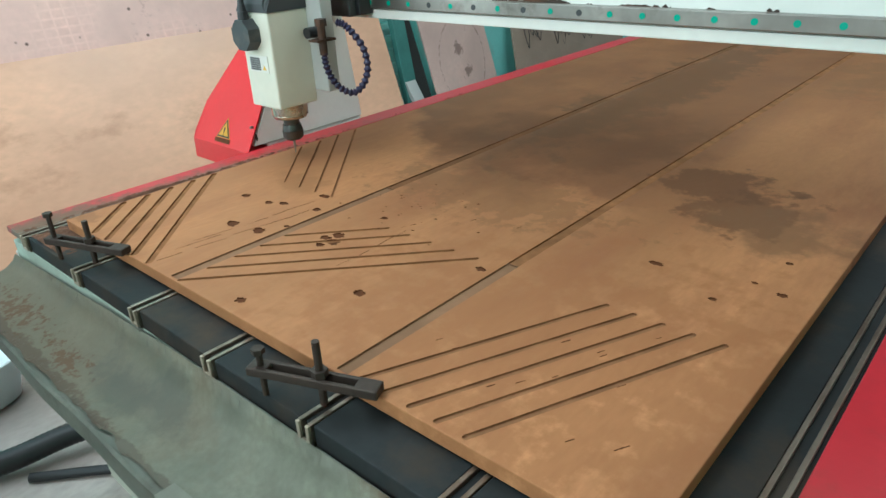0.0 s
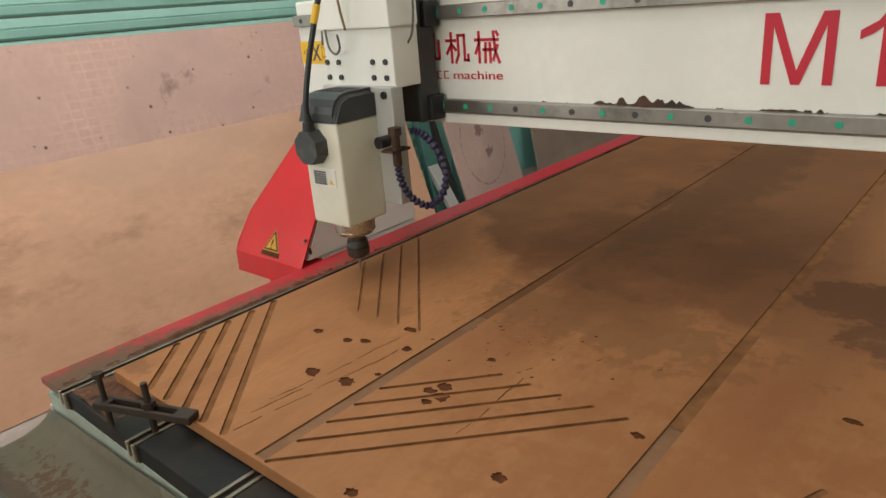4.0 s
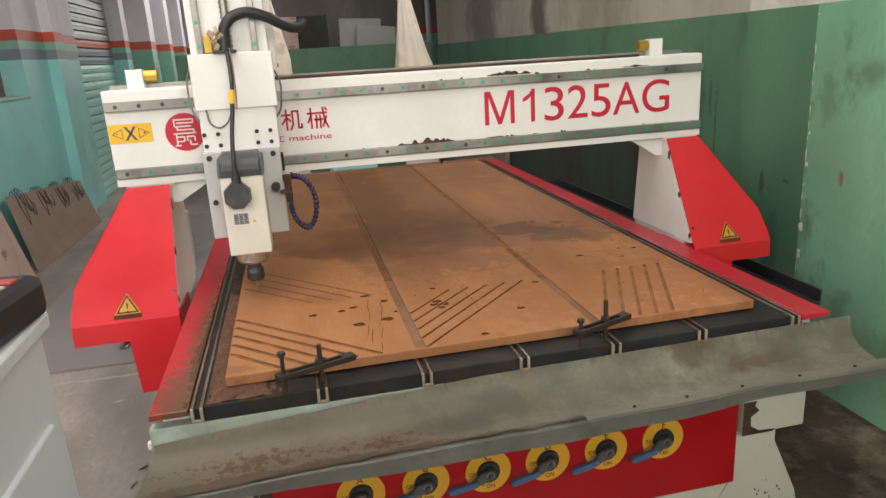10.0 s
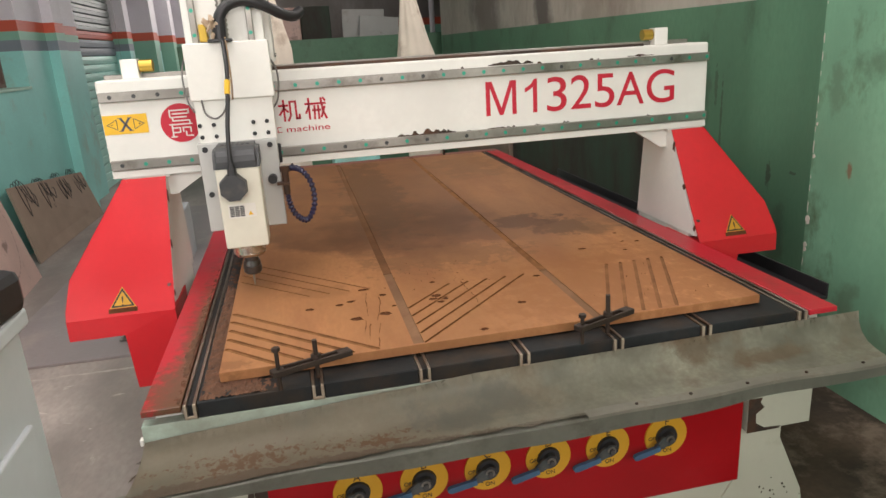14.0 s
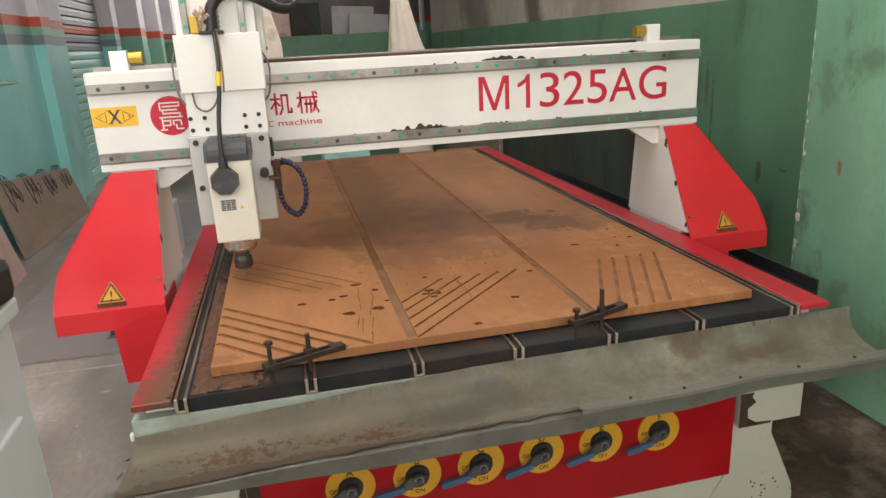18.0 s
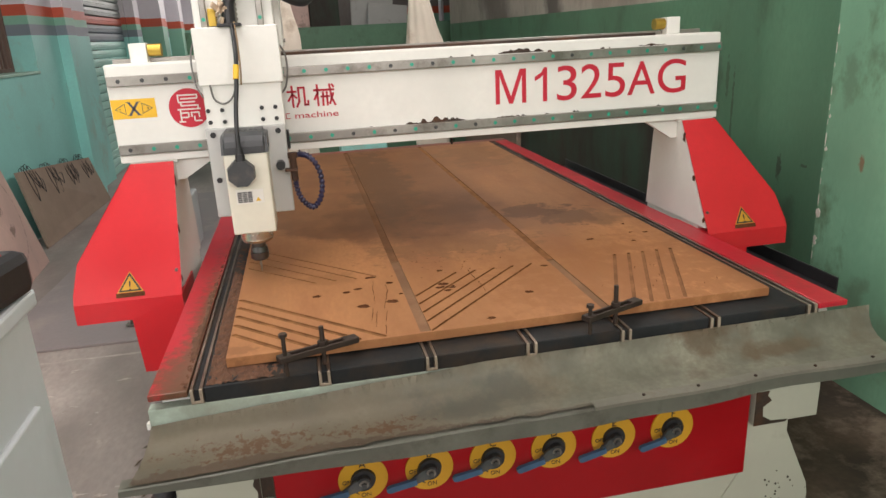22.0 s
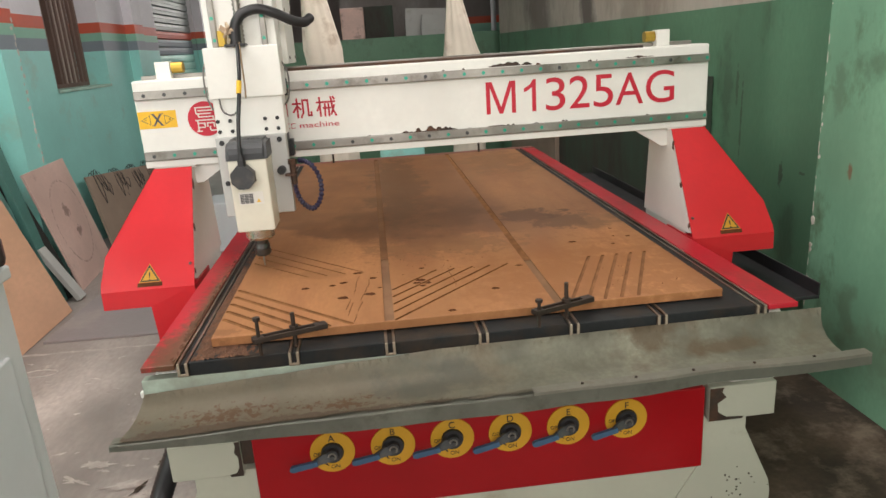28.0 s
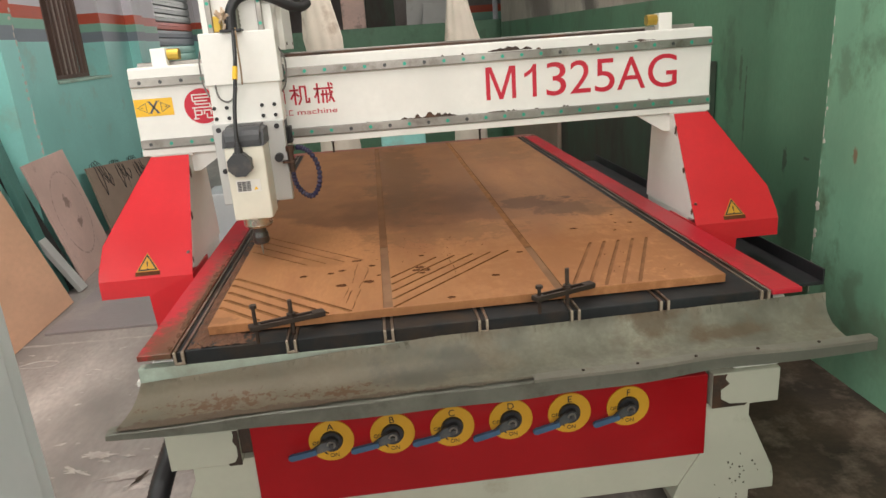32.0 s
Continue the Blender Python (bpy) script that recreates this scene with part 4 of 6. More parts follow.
# control panel with its six valves
panel = part("valve_panel", box(shell(), 0.062, 1.168, -0.042, -0.012, 0.135, 0.36, 0.003), RED_PANEL, router, "red enamel valve panel")
KNOBS = (0.246, 0.390, 0.533, 0.675, 0.819, 0.965)
for letter, x in zip("ABCDEF", KNOBS):
    zc = 0.300
    valve = thing("rotary_valve", "yellow valve dial with a steel hub and blue lever", "valve", "valves on the red panel", (x, -0.042, zc))
    dial = part("dial", rod(shell(), (0, 0, 0), (0, -0.004, 0), 0.053, seg=40), DIAL, valve, "yellow printed dial")
    hub = part("hub", rod(rod(shell(), (0, -0.004, 0), (0, -0.011, 0), 0.027, 0.025, 24), (0, -0.011, 0), (0, -0.022, 0), 0.017, 0.015, 16), BLACK, valve)
    part("washer", rod(shell(), (0, -0.022, 0), (0, -0.0245, 0), 0.0105, seg=16), STEEL, hub)
    part("bolt", rod(shell(), (0, -0.0245, 0), (0, -0.030, 0), 0.0062, seg=6), GREY_CAP, hub)
    turned = Matrix.Rotation(radians(-9 - 4 * (letter in "DEF")), 4, "Y")
    bm = shell()
    prism(bm, [turned @ Vector(q) for q in ((0.012, -0.017, 0.0105), (-0.018, -0.017, 0.012), (-0.046, -0.030, 0.0065), (-0.046, -0.030, -0.0065), (-0.018, -0.017, -0.012), (0.012, -0.017, -0.0105))], (0, -0.006, 0))
    lever = part("lever", bm, GREY_CAP, valve, "dark grey bent lever")
    part("lever_sleeve", prism(shell(), [turned @ Vector((u, -0.039, w)) for u, w in ((-0.098, -0.0045), (-0.1, 0.0), (-0.098, 0.005), (-0.092, 0.0072), (-0.034, 0.0062), (-0.034, -0.0062), (-0.092, -0.0072))], (0, 0.009, 0)), BLUE_GRIP, lever, "worn blue lever sleeve")
    arc = [(0.034 * math.cos(q), -0.0046, 0.034 * math.sin(q)) for q in (radians(208 + 7 * i) for i in range(6))]
    part("arrow", prism(tube(shell(), arc, 0.0009, 5, n=2), [(-0.0105, -0.0046, -0.0355), (-0.018, -0.0046, -0.0315), (-0.0165, -0.0046, -0.0255)], (0, -0.0006, 0)), INK, dial)
    for txt, px, pz, sz in ((letter, 0, 0.029, 0.024), ("OFF", -0.034, -0.006, 0.013), ("ON", 0.004, -0.043, 0.014)):
        writing(txt, sz, INK, Matrix.Translation((px, -0.0045, pz)) @ FACE, parent=dial)

# bent sheet apron under the front edge, its torn lip lying over a folded flange
rng = random.Random(3)


def lip(x):
    """How far out the torn edge of the sheet reaches, past the left end and over the riveted stretch."""
    wave = 0.5 + 0.5 * noise.noise((x * 5.0, 1.7, 0.0))
    torn = 0.010 * noise.noise((x * 23, 2.0, 0.0)) + 0.004 * noise.noise((x * 70, 4.0, 0.0))
    return -0.196 + min(1, max(0, (0.95 - x) / 0.3)) * min(1, max(0, (x - 0.02) / 0.3)) * (0.016 * wave + torn)


def apron_z(x, k):
    return 0.474 + 0.018 * (x + 0.16) / 1.63 + 0.005 * k * noise.noise((x * 3, k * 2, 1.0))


def apron_y(x, y, k):
    return y + 0.012 * k * noise.noise((x * 4, 5.0, 0.0))


bm = shell()
cols, prof = 150, ((-0.071, 0.0), (-0.078, 0.35), (-0.092, 0.65), (-0.115, 0.88), (-0.145, 0.97), (-0.175, 1.0), (0.0, 1.0))
rows_v = []
for i in range(cols + 1):
    u = i / cols
    top = 0.513 + 0.033 * min(1, u / 0.42) + 0.011 * u
    flat = 0.474 + 0.018 * u
    row = []
    for j, (y, f) in enumerate(prof):
        k = j / (len(prof) + 1)
        x = (-0.142 - 0.028 * k) + (1.572 + 0.004 * k) * u
        z = top + (flat - top) * f + 0.005 * k * noise.noise((x * 3, k * 2, 1.0)) + 0.0015 * noise.noise((x * 9, y * 30, 6.0))
        row.append(bm.verts.new((x, (lip(x) if j == 6 else y) + 0.012 * k * noise.noise((x * 4, 5.0, 0.0)), z)))
    rows_v.append(row)
for a, b in zip(rows_v, rows_v[1:]):
    for j in range(len(prof) - 1):
        bm.faces.new((a[j], b[j], b[j + 1], a[j + 1])).smooth = True
bmesh.ops.solidify(bm, geom=list(bm.faces), thickness=0.0015)
apron = part("apron", bm, GALV)
tagged(apron, "stained grey galvanised sheet apron with a torn front lip", "metal sheet")
bm = shell()
strip = []
for i in range(91):
    x = -0.18 + 1.65 * i / 90
    drop = 0.012 + 0.023 * min(1, max(0, (x + 0.18) / 0.5)) + 0.004 * noise.noise((x * 5, 3.0, 0.0)) - 0.014 * max(0, (x - 0.7) / 0.8)
    z = apron_z(x, 0.75) - 0.0035
    strip.append([bm.verts.new((x, apron_y(x, y, 0.8), z + dz)) for y, dz in ((-0.168, 0.0), (-0.196, 0.0), (-0.2005, -0.002), (-0.203, -drop), (-0.197, -drop - 0.003))])
for a, b in zip(strip, strip[1:]):
    for j in range(4):
        bm.faces.new((a[j], b[j], b[j + 1], a[j + 1]))
bmesh.ops.solidify(bm, geom=list(bm.faces), thickness=0.001)
part("flange", bm, mat("grey_green_flange", (0.26, 0.26, 0.215), 0.5, 0.15, 0.15, 8, 80, 0.1, dirt=(0.15, 0.14, 0.11), dirt_at=0.62, dirt_scale=7), apron, "grey-green folded flange")
bm = shell()
strip = [[bm.verts.new((x, apron_y(x, y, 0.8), apron_z(x, 0.75) + dz)) for y, dz in ((-0.178, 0.0035), (-0.2045, 0.0035), (-0.2045, -0.004))] for x in (0.70 + 0.767 * i / 40 for i in range(41))]
for a, b in zip(strip, strip[1:]):
    for j in (0, 1):
        bm.faces.new((a[j], b[j], b[j + 1], a[j + 1]))
bmesh.ops.solidify(bm, geom=list(bm.faces), thickness=0.001)
estrip = part("edge_strip", bm, mat("pale_grey_strip", (0.40, 0.38, 0.31), 0.5, 0.1, 0.15, 12, 80, 0.1, dirt=(0.25, 0.2, 0.14), dirt_at=0.6, dirt_scale=6), apron, "pale riveted edge strip")
for x in (0.81, 0.93, 1.06, 1.20, 1.34):
    z = apron_z(x, 0.75) + 0.003
    part("rivet", rod(shell(), (x, -0.19, z), (x, -0.19, z + 0.003), 0.0035, seg=8), RUST, estrip)

# ---- the routed board on the bed ----
TOP = 0.600
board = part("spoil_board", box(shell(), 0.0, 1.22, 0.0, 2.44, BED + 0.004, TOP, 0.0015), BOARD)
tagged(board, "brown plywood board with routed stripes, screw holes and sawdust, clamped down", "board")
board.data.materials.append(GROOVE)
board.data.materials.append(GROOVE_WIDE)
board.data.materials.append(HOLE)
board.data.materials.append(GROOVE_DARK)
board.data.materials.append(GROOVE_FAINT)
cut = shell()


def groove(a, b, w, deep):
    """A round-ended routed line."""
    a, b = Vector((*a, 0)), Vector((*b, 0))
    d = (b - a).normalized()
    s = Vector((-d.y, d.x, 0)) * w / 2
    pts = []
    for c, g in ((b, 0), (a, math.pi)):
        for k in range(7):
            t = g + math.pi / 2 - math.pi * k / 6
            pts.append(c + d * (w / 2) * math.cos(t) + s * math.sin(t))
    prism(cut, [(p.x, p.y, TOP - deep) for p in pts], (0, 0, deep + 0.01))


def square_groove(x0, x1, y0, y1, deep):
    box(cut, x0, x1, y0, y1, TOP - deep, TOP + 0.01)


LINES = [((0.008, 0.113 + 0.0525 * k), (0.110 + 0.0525 * k, 0.009)) for k in range(5)]
LINES += [((0.424, 0.214 - 0.0518 * k), (0.550 + 0.0515 * k, 0.344)) for k in range(5)]
LINES += [((0.846 + 0.0415 * k, 0.01), (0.993 + 0.0413 * k, 0.338)) for k in range(5)]
for i, (a, b) in enumerate(LINES):
    groove(a, b, (0.0122, 0.0072, 0.0088)[i // 5], (0.0036, 0.0037, 0.0029)[i // 5])
for k in range(4):
    groove((0.012, 0.748 - 0.06 * k), (0.345 - 0.052 * k, 0.386), 0.0050, 0.00288)
square_groove(0.397, 0.420, 0.006, 0.49, 0.0031)
square_groove(0.397, 0.420, 0.4901, 2.433, 0.00275)
square_groove(0.806, 0.827, 0.006, 0.36, 0.0031)
square_groove(0.806, 0.827, 0.3601, 2.434, 0.0027)
rng = random.Random(12)
for x, y0, y1, drift in ((0.345, 0.06, 0.37, -0.035), (0.36, 0.16, 0.30, -0.02), (0.585, 0.19, 0.33, 0.004), (0.338, 0.02, 0.12, -0.012), (0.31, 0.10, 0.17, -0.006)):
    y, cx = y0, x + drift
    while y < y1:
        s = rng.uniform(0.012, 0.03)
        nx = cx - drift * s / (y1 - y0) + rng.uniform(-0.003, 0.003)
        if rng.random() < 0.8:
            groove((cx, y), (nx, y + s), rng.uniform(0.0008, 0.0018), 0.002)
        y, cx = y + s, nx
for k in range(20):
    x, y = rng.uniform(0.86, 1.2), rng.uniform(0.02, 0.32)
    if k > 14:
        x, y = rng.uniform(0.45, 0.78), rng.uniform(0.3, 0.5)
    s = rng.uniform(0.005, 0.014)
    groove((x, y), (x + s * 0.5, y + s), rng.uniform(0.0008, 0.0018), 0.0008)
for k in range(34):
    x, y = rng.gauss(0.52, 0.07), rng.gauss(0.45, 0.05)
    r = rng.uniform(0.0008, 0.0026)
    groove((x, y), (x + r, y + r * 0.5), r * 1.4, 0.0015)
HOLES = [(0.189, 0.287, 0.011), (0.262, 0.292, 0.010), (0.291, 0.307, 0.010), (0.373, 0.325, 0.010), (0.295, 0.187, 0.015), (0.364, 0.197, 0.014), (0.784, 0.319, 0.009),
         (0.688, 0.152, 0.011), (0.991, 0.495, 0.010), (0.512, 0.372, 0.008), (0.50, 0.27, 0.013), (0.515, 0.245, 0.014), (0.49, 0.25, 0.011), (0.505, 0.225, 0.009),
         (1.172, 0.506, 0.008), (1.13, 0.52, 0.005), (1.15, 0.61, 0.006), (0.56, 0.03, 0.010), (0.33, 0.38, 0.012), (1.10, 0.44, 0.006), (0.39, 0.24, 0.006)]
for x, y, r in HOLES:
    n = 19
    pts = [(x + 1.15 * r * rng.uniform(0.62, 1.12) * math.cos(a), y + 0.85 * r * rng.uniform(0.6, 1.12) * math.sin(a), TOP - 0.0022) for a in (2 * math.pi * k / n for k in range(n))]
    prism(cut, pts, (0, 0, 0.02))
me = bpy.data.meshes.new("cutter")
cut.to_mesh(me)
cut.free()
cutter = new("cutter", me)
mod = board.modifiers.new("routing", "BOOLEAN")
mod.object, mod.operation, mod.solver, mod.use_self = cutter, "DIFFERENCE", "EXACT", True
routed = bpy.data.meshes.new_from_object(board.evaluated_get(bpy.context.evaluated_depsgraph_get()))
board.modifiers.clear()
board.data = routed
bpy.data.objects.remove(cutter)
for p in board.data.polygons:
    z = p.center.z
    if z < BED + 0.006 or z > TOP - 0.0003:
        continue
    inside = 0.001 < p.center.x < 1.219 and 0.001 < p.center.y < 2.439
    if inside:
        depth = TOP - min(board.data.vertices[v].co.z for v in p.vertices)
        p.material_index = 3 if depth < 0.0026 else 4 if depth < 0.00272 or depth > 0.0035 else 5 if depth < 0.0028 else 2 if depth > 0.00305 else 1

bm = shell()
grid = {}
for i in range(91):
    for j in range(230):
        x, y = -0.138 + 0.0028 * i, -0.058 + 0.006 * j
        h = 0.55 * noise.noise((x * 9, y * 5, 0.3)) + 0.35 * noise.noise((x * 30, y * 30, 2.0)) + 0.3 * noise.noise((x * 90, y * 90, 4.0)) + 0.4 * noise.noise((x * 210, y * 120, 7.0))
        fall = 0.62 - 0.5 * max(0, y - 0.3) - 40 * max(0, -0.075 - x) - 2.6 * max(0, x - 0.03) - (1.1 if abs(x + 0.052) < 0.017 else 0)
        grid[i, j] = bm.verts.new((x, y, BED - 0.004 + 0.011 * (h + fall)))
for i in range(90):
    for j in range(229):
        q = (grid[i, j], grid[i + 1, j], grid[i + 1, j + 1], grid[i, j + 1])
        if max(v.co.z for v in q) > BED:
            bm.faces.new(q).smooth = True
for v in [v for v in bm.verts if not v.link_faces]:
    bm.verts.remove(v)
dust = part("sawdust", bm, mat("rust_brown_sawdust", (0.15, 0.068, 0.036), 0.95, 0, 0.3, 40, 400, 0.9))
tagged(dust, "loose rust-brown sawdust drifted along the bed edge", "sawdust", kind="stuff")

# ---- clamps ----


def clamp(x, y, turn, tall, jack):
    ob = thing("hold_down_clamp", "rusty slotted steel clamp bar with two bolts holding the board", "clamp", "board clamps", (x, y, BED))
    ob.rotation_euler.z = radians(turn)
    bm = shell()
    tilt = Matrix.Rotation(radians(2), 4, "Y")
    for s in (-1, 1):
        box(bm, -0.085, 0.07, min(s * 0.006, s * 0.0118), max(s * 0.006, s * 0.0118), 0.030, 0.042, 0.0015, tilt)
    box(bm, -0.096, -0.07, -0.012, 0.012, 0.0295, 0.0415, 0.002, tilt)
    box(bm, 0.045, 0.075, -0.012, 0.012, 0.0295, 0.0425, 0.002, tilt)
    part("clamp_bar", bm, RUST, ob)
    bm = shell()
    rod(bm, (0.0, 0, 0.0), (0.0, 0, tall), 0.005, seg=10)
    part("stud", bm, RUST, ob)
    part("nut", rod(shell(), (0.0, 0, 0.042), (0.0, 0, 0.051), 0.0105, seg=6), RUST, ob)
    bm = rod(shell(), (-0.08, 0, 0.0), (-0.08, 0, jack - 0.007), 0.0042, seg=10)
    rod(bm, (-0.08, 0, jack - 0.007), (-0.08, 0, jack), 0.0085, seg=6)
    part("jack_bolt", bm, RUST, ob)
    return ob


clamp(0.193, -0.031, 23, 0.082, 0.090)
clamp(0.822, -0.030, 24, 0.090, 0.068)
for x in (0.136, 0.98):
    ob = thing("rear_clamp_bolt", "rusty bolt standing at the back edge of the board", "bolt", "rear bolts", (x + 0.03, 2.46, BED))
    part("stud", rod(shell(), (0, 0, 0), (0, 0, 0.08), 0.006, seg=10), RUST, ob)
    part("bolt_head", rod(shell(), (0, 0, 0.08), (0, 0, 0.087), 0.011, seg=6), RUST, ob)

# ---- gantry ----
GX, GY = 0.05, 0.522
BY = GY + 0.2
gantry = thing("gantry", "white gantry beam with red leg covers spanning the bed", "machine")
part("beam", box(shell(), -0.305, 1.52, BY, BY + 0.19, 0.912, 1.160, 0.006), WHITE, gantry, "white enamel beam")
part("beam_step", box(shell(), -0.302, 1.517, BY - 0.008, BY + 0.01, 0.896, 0.916, 0.002), WHITE, gantry)
for z in (1.116, 0.932):
    rail = part("linear_rail", box(shell(), -0.300, 1.515, BY - 0.016, BY + 0.002, z - 0.013, z + 0.013, 0.002), STEEL, gantry, "oily steel guide rail")
    for i in range(30):
        x = -0.27 + i * 0.0612
        part("plug", rod(shell(), (x, BY - 0.0155, z), (x, BY - 0.0168, z), 0.0056, seg=14), GREEN_PLUG if rng.random() < 0.8 else GREY_CAP, rail)
part("top_belt", box(shell(), 0.16, 1.30, BY + 0.01, BY + 0.09, 1.158, 1.168, 0.002), RUST, gantry, "dark dusty strip along the beam top")
part("rack", box(shell(), -0.30, 1.5, BY + 0.09, BY + 0.12, 1.158, 1.172, 0.002), STEEL, gantry)
for x, s in ((1.385, -1), (-0.225, 1)):
    part("end_stop", box(shell(), x - 0.02, x + 0.025, BY + 0.06, BY + 0.10, 1.158, 1.212, 0.002), WHITE, gantry)
    part("brass_knob", rod(shell(), (x - 0.022 if s < 0 else x + 0.027, BY + 0.08, 1.192), (x - 0.055 if s < 0 else x + 0.062, BY + 0.08, 1.192), 0.017, seg=20), BRASS, gantry, "brass cylinder")

# flaked paint along the rails
rng = random.Random(21)


def flake(x0, x1, z0, up, n):
    top = [(x0 + (x1 - x0) * k / n, BY - 0.0012, z0 + up * (0.15 + 0.85 * min(1, max(0, 0.5 + 1.1 * noise.noise((k * 0.37 + x0 * 50, x1, 0.0)) + rng.uniform(-0.12, 0.12)))) * math.sin(math.pi * (k + 0.5) / (n + 1)) ** 0.5) for k in range(n + 1)]
    bm = prism(shell(), [(x0, BY - 0.0012, z0), *top, (x1, BY - 0.0012, z0)], (0, 0.003, 0))
    part("flaked_paint", bm, RUST, gantry, "flaked dark paint patch")


flake(0.50, 0.68, 0.944, 0.021, 44)
for k in range(16):
    fx = rng.uniform(0.35, 1.35)
    flake(fx, fx + rng.uniform(0.003, 0.02), 0.944 if k % 3 else 1.129, rng.uniform(0.003, 0.009), 6)
flake(0.78, 0.84, 0.944, 0.008, 12)
flake(0.79, 0.93, 1.131, 0.016, 18)
flake(1.24, 1.33, 1.131, 0.006, 12)

# markings on the beam
sticker = part("axis_sticker", box(shell(), -0.302, -0.188, BY - 0.0015, BY + 0.001, 1.016, 1.068), YELLOW, gantry, "yellow sticker with the letter X and two arrows")
for s in (-1, 1):
    bm = prism(shell(), [(-0.245 + s * u, BY - 0.0021, 1.042 + w) for u, w in ((-0.0155, 0.0175), (-0.0085, 0.0175), (0.0155, -0.0175), (0.0085, -0.0175))], (0, 0.001, 0))
    part("letter_stroke", bm, BLUE_INK, sticker)
for x in (-0.258, -0.232):
    for z in (1.0245, 1.0595):
        part("letter_serif", box(shell(), x - 0.006, x + 0.006, BY - 0.0021, BY - 0.0011, z - 0.0009, z + 0.0009), BLUE_INK, sticker)
part("sign", box(shell(), -0.2835, -0.2775, BY - 0.0021, BY - 0.0011, 1.0412, 1.0428), INK, sticker)
part("sign", box(box(shell(), -0.2115, -0.2055, BY - 0.0021, BY - 0.0011, 1.0412, 1.0428), -0.2093, -0.2077, BY - 0.0021, BY - 0.0011, 1.039, 1.045), INK, sticker)
for s in (-1, 1):
    cx = -0.245 + s * 0.034
    a = [(cx - s * 0.012, 1.042 + 0.014), (cx - s * 0.012, 1.042 - 0.014), (cx + s * 0.014, 1.042)]
    for p, q in zip(a, a[1:] + a[:1]):
        part("arrow_line", rod(shell(), (p[0], BY - 0.0018, p[1]), (q[0], BY - 0.0018, q[1]), 0.0008, seg=4), GREY_INK, sticker)
emblem = part("round_emblem", rod(shell(), (-0.102, BY - 0.0015, 1.035), (-0.102, BY + 0.001, 1.035), 0.053, seg=48), RED_INK, gantry, "red round emblem with pale strokes")
bm = shell()
for x0, x1, z in ((-0.128, -0.078, 1.070), (-0.122, -0.078, 1.0605), (-0.128, -0.084, 1.051), (-0.122, -0.078, 1.0415), (-0.133, -0.072, 1.0315), (-0.126, -0.106, 1.022), (-0.098, -0.078, 1.022), (-0.124, -0.106, 1.0095), (-0.133, -0.116, 0.998), (-0.09, -0.072, 0.999)):
    box(bm, x0, x1, BY - 0.0026, BY - 0.001, z - 0.0019, z + 0.0019)
for x, z0, z1 in ((-0.128, 1.051, 1.072), (-0.078, 1.0605, 1.072), (-0.122, 1.0415, 1.051), (-0.078, 1.0315, 1.043), (-0.126, 1.0, 1.0315), (-0.106, 1.0095, 1.024), (-0.098, 1.01, 1.024), (-0.091, 0.999, 1.012), (-0.078, 1.008, 1.022)):
    box(bm, x - 0.0019, x + 0.0019, BY - 0.0026, BY - 0.001, z0, z1)
part("emblem_stroke", bm, PALE_INK, emblem)
# four red square-cut glyphs and a line of small script, as plain strokes
GLYPHS = (((0, 8, 6, 8), (0, 6, 6, 6), (1, 7, 5, 7), (0, 4, 6, 4), (1, 2.6, 5, 2.6), (0, 8, 0, 6), (6, 8, 6, 6), (0.6, 4, 0, 0), (3, 4, 2.4, 0), (3, 2.6, 6, 0)),
          ((1, 8, 1, 1), (0, 6, 0.6, 4), (2, 6, 1.5, 4.5), (1, 4, 0, 0), (1, 4, 2, 1), (3, 6, 3, 1), (4.5, 8, 4.5, 1), (6, 6, 6, 1), (3, 1, 6, 1)),
          ((1.4, 8, 1.4, 0), (0, 6, 2.6, 6), (1.4, 5, 0, 2.5), (1.4, 5, 2.6, 3.5), (3.4, 7.4, 3.4, 2), (3.4, 2, 2.6, 0), (3.4, 7.4, 5.2, 7.4), (5.2, 7.4, 5.2, 0.6), (5.2, 0.6, 6.2, 0.6), (6.2, 0.6, 6.2, 2)),
          ((1, 8, 1, 0), (0, 6, 2, 6), (1, 5, 0, 2.5), (2.4, 6, 6.2, 6), (2.8, 5, 2.6, 0), (4, 5, 4, 0), (2.2, 3.4, 4.6, 3.4), (5, 8, 5.4, 3), (5.4, 3, 6.4, 0), (6, 4.4, 4.8, 0.6), (5.8, 8, 6.2, 7.2)))
for c, strokes in enumerate(GLYPHS):
    for x0, z0, x1, z1 in strokes:
        a, d = Vector((0.020 + c * 0.074 + x0 * 0.0088, 0, 1.018 + z0 * 0.007)), Vector((0.020 + c * 0.074 + x1 * 0.0088, 0, 1.018 + z1 * 0.007))
        ang = math.atan2(d.z - a.z, d.x - a.x)
        part("red_stroke", box(shell(), -0.0026, (d - a).length + 0.0026, -0.0008, 0.0008, -0.0029, 0.0029, 0, Matrix.Translation((a.x, BY - 0.0004, a.z)) @ Matrix.Rotation(-ang, 4, "Y")), RED_INK, gantry)
for k in range(8):
    x = 0.025 + k * 0.0187
    part("script_bar", prism(shell(), [(x, BY - 0.0014, 0.985), (x + 0.0125, BY - 0.0014, 0.985), (x + 0.0125, BY - 0.0014, 0.987), (x + 0.002, BY - 0.0014, 0.987), (x + 0.002, BY - 0.0014, 0.999), (x + 0.0125, BY - 0.0014, 0.999), (x + 0.0125, BY - 0.0014, 1.001), (x, BY - 0.0014, 1.001)], (0, 0.002, 0)), RED_INK, gantry)
writing("machine", 0.0235, RED_INK, Matrix.Translation((0.243, BY - 0.001, 0.985)) @ FACE, parent=gantry, wide=1.62, deep=0.0006)
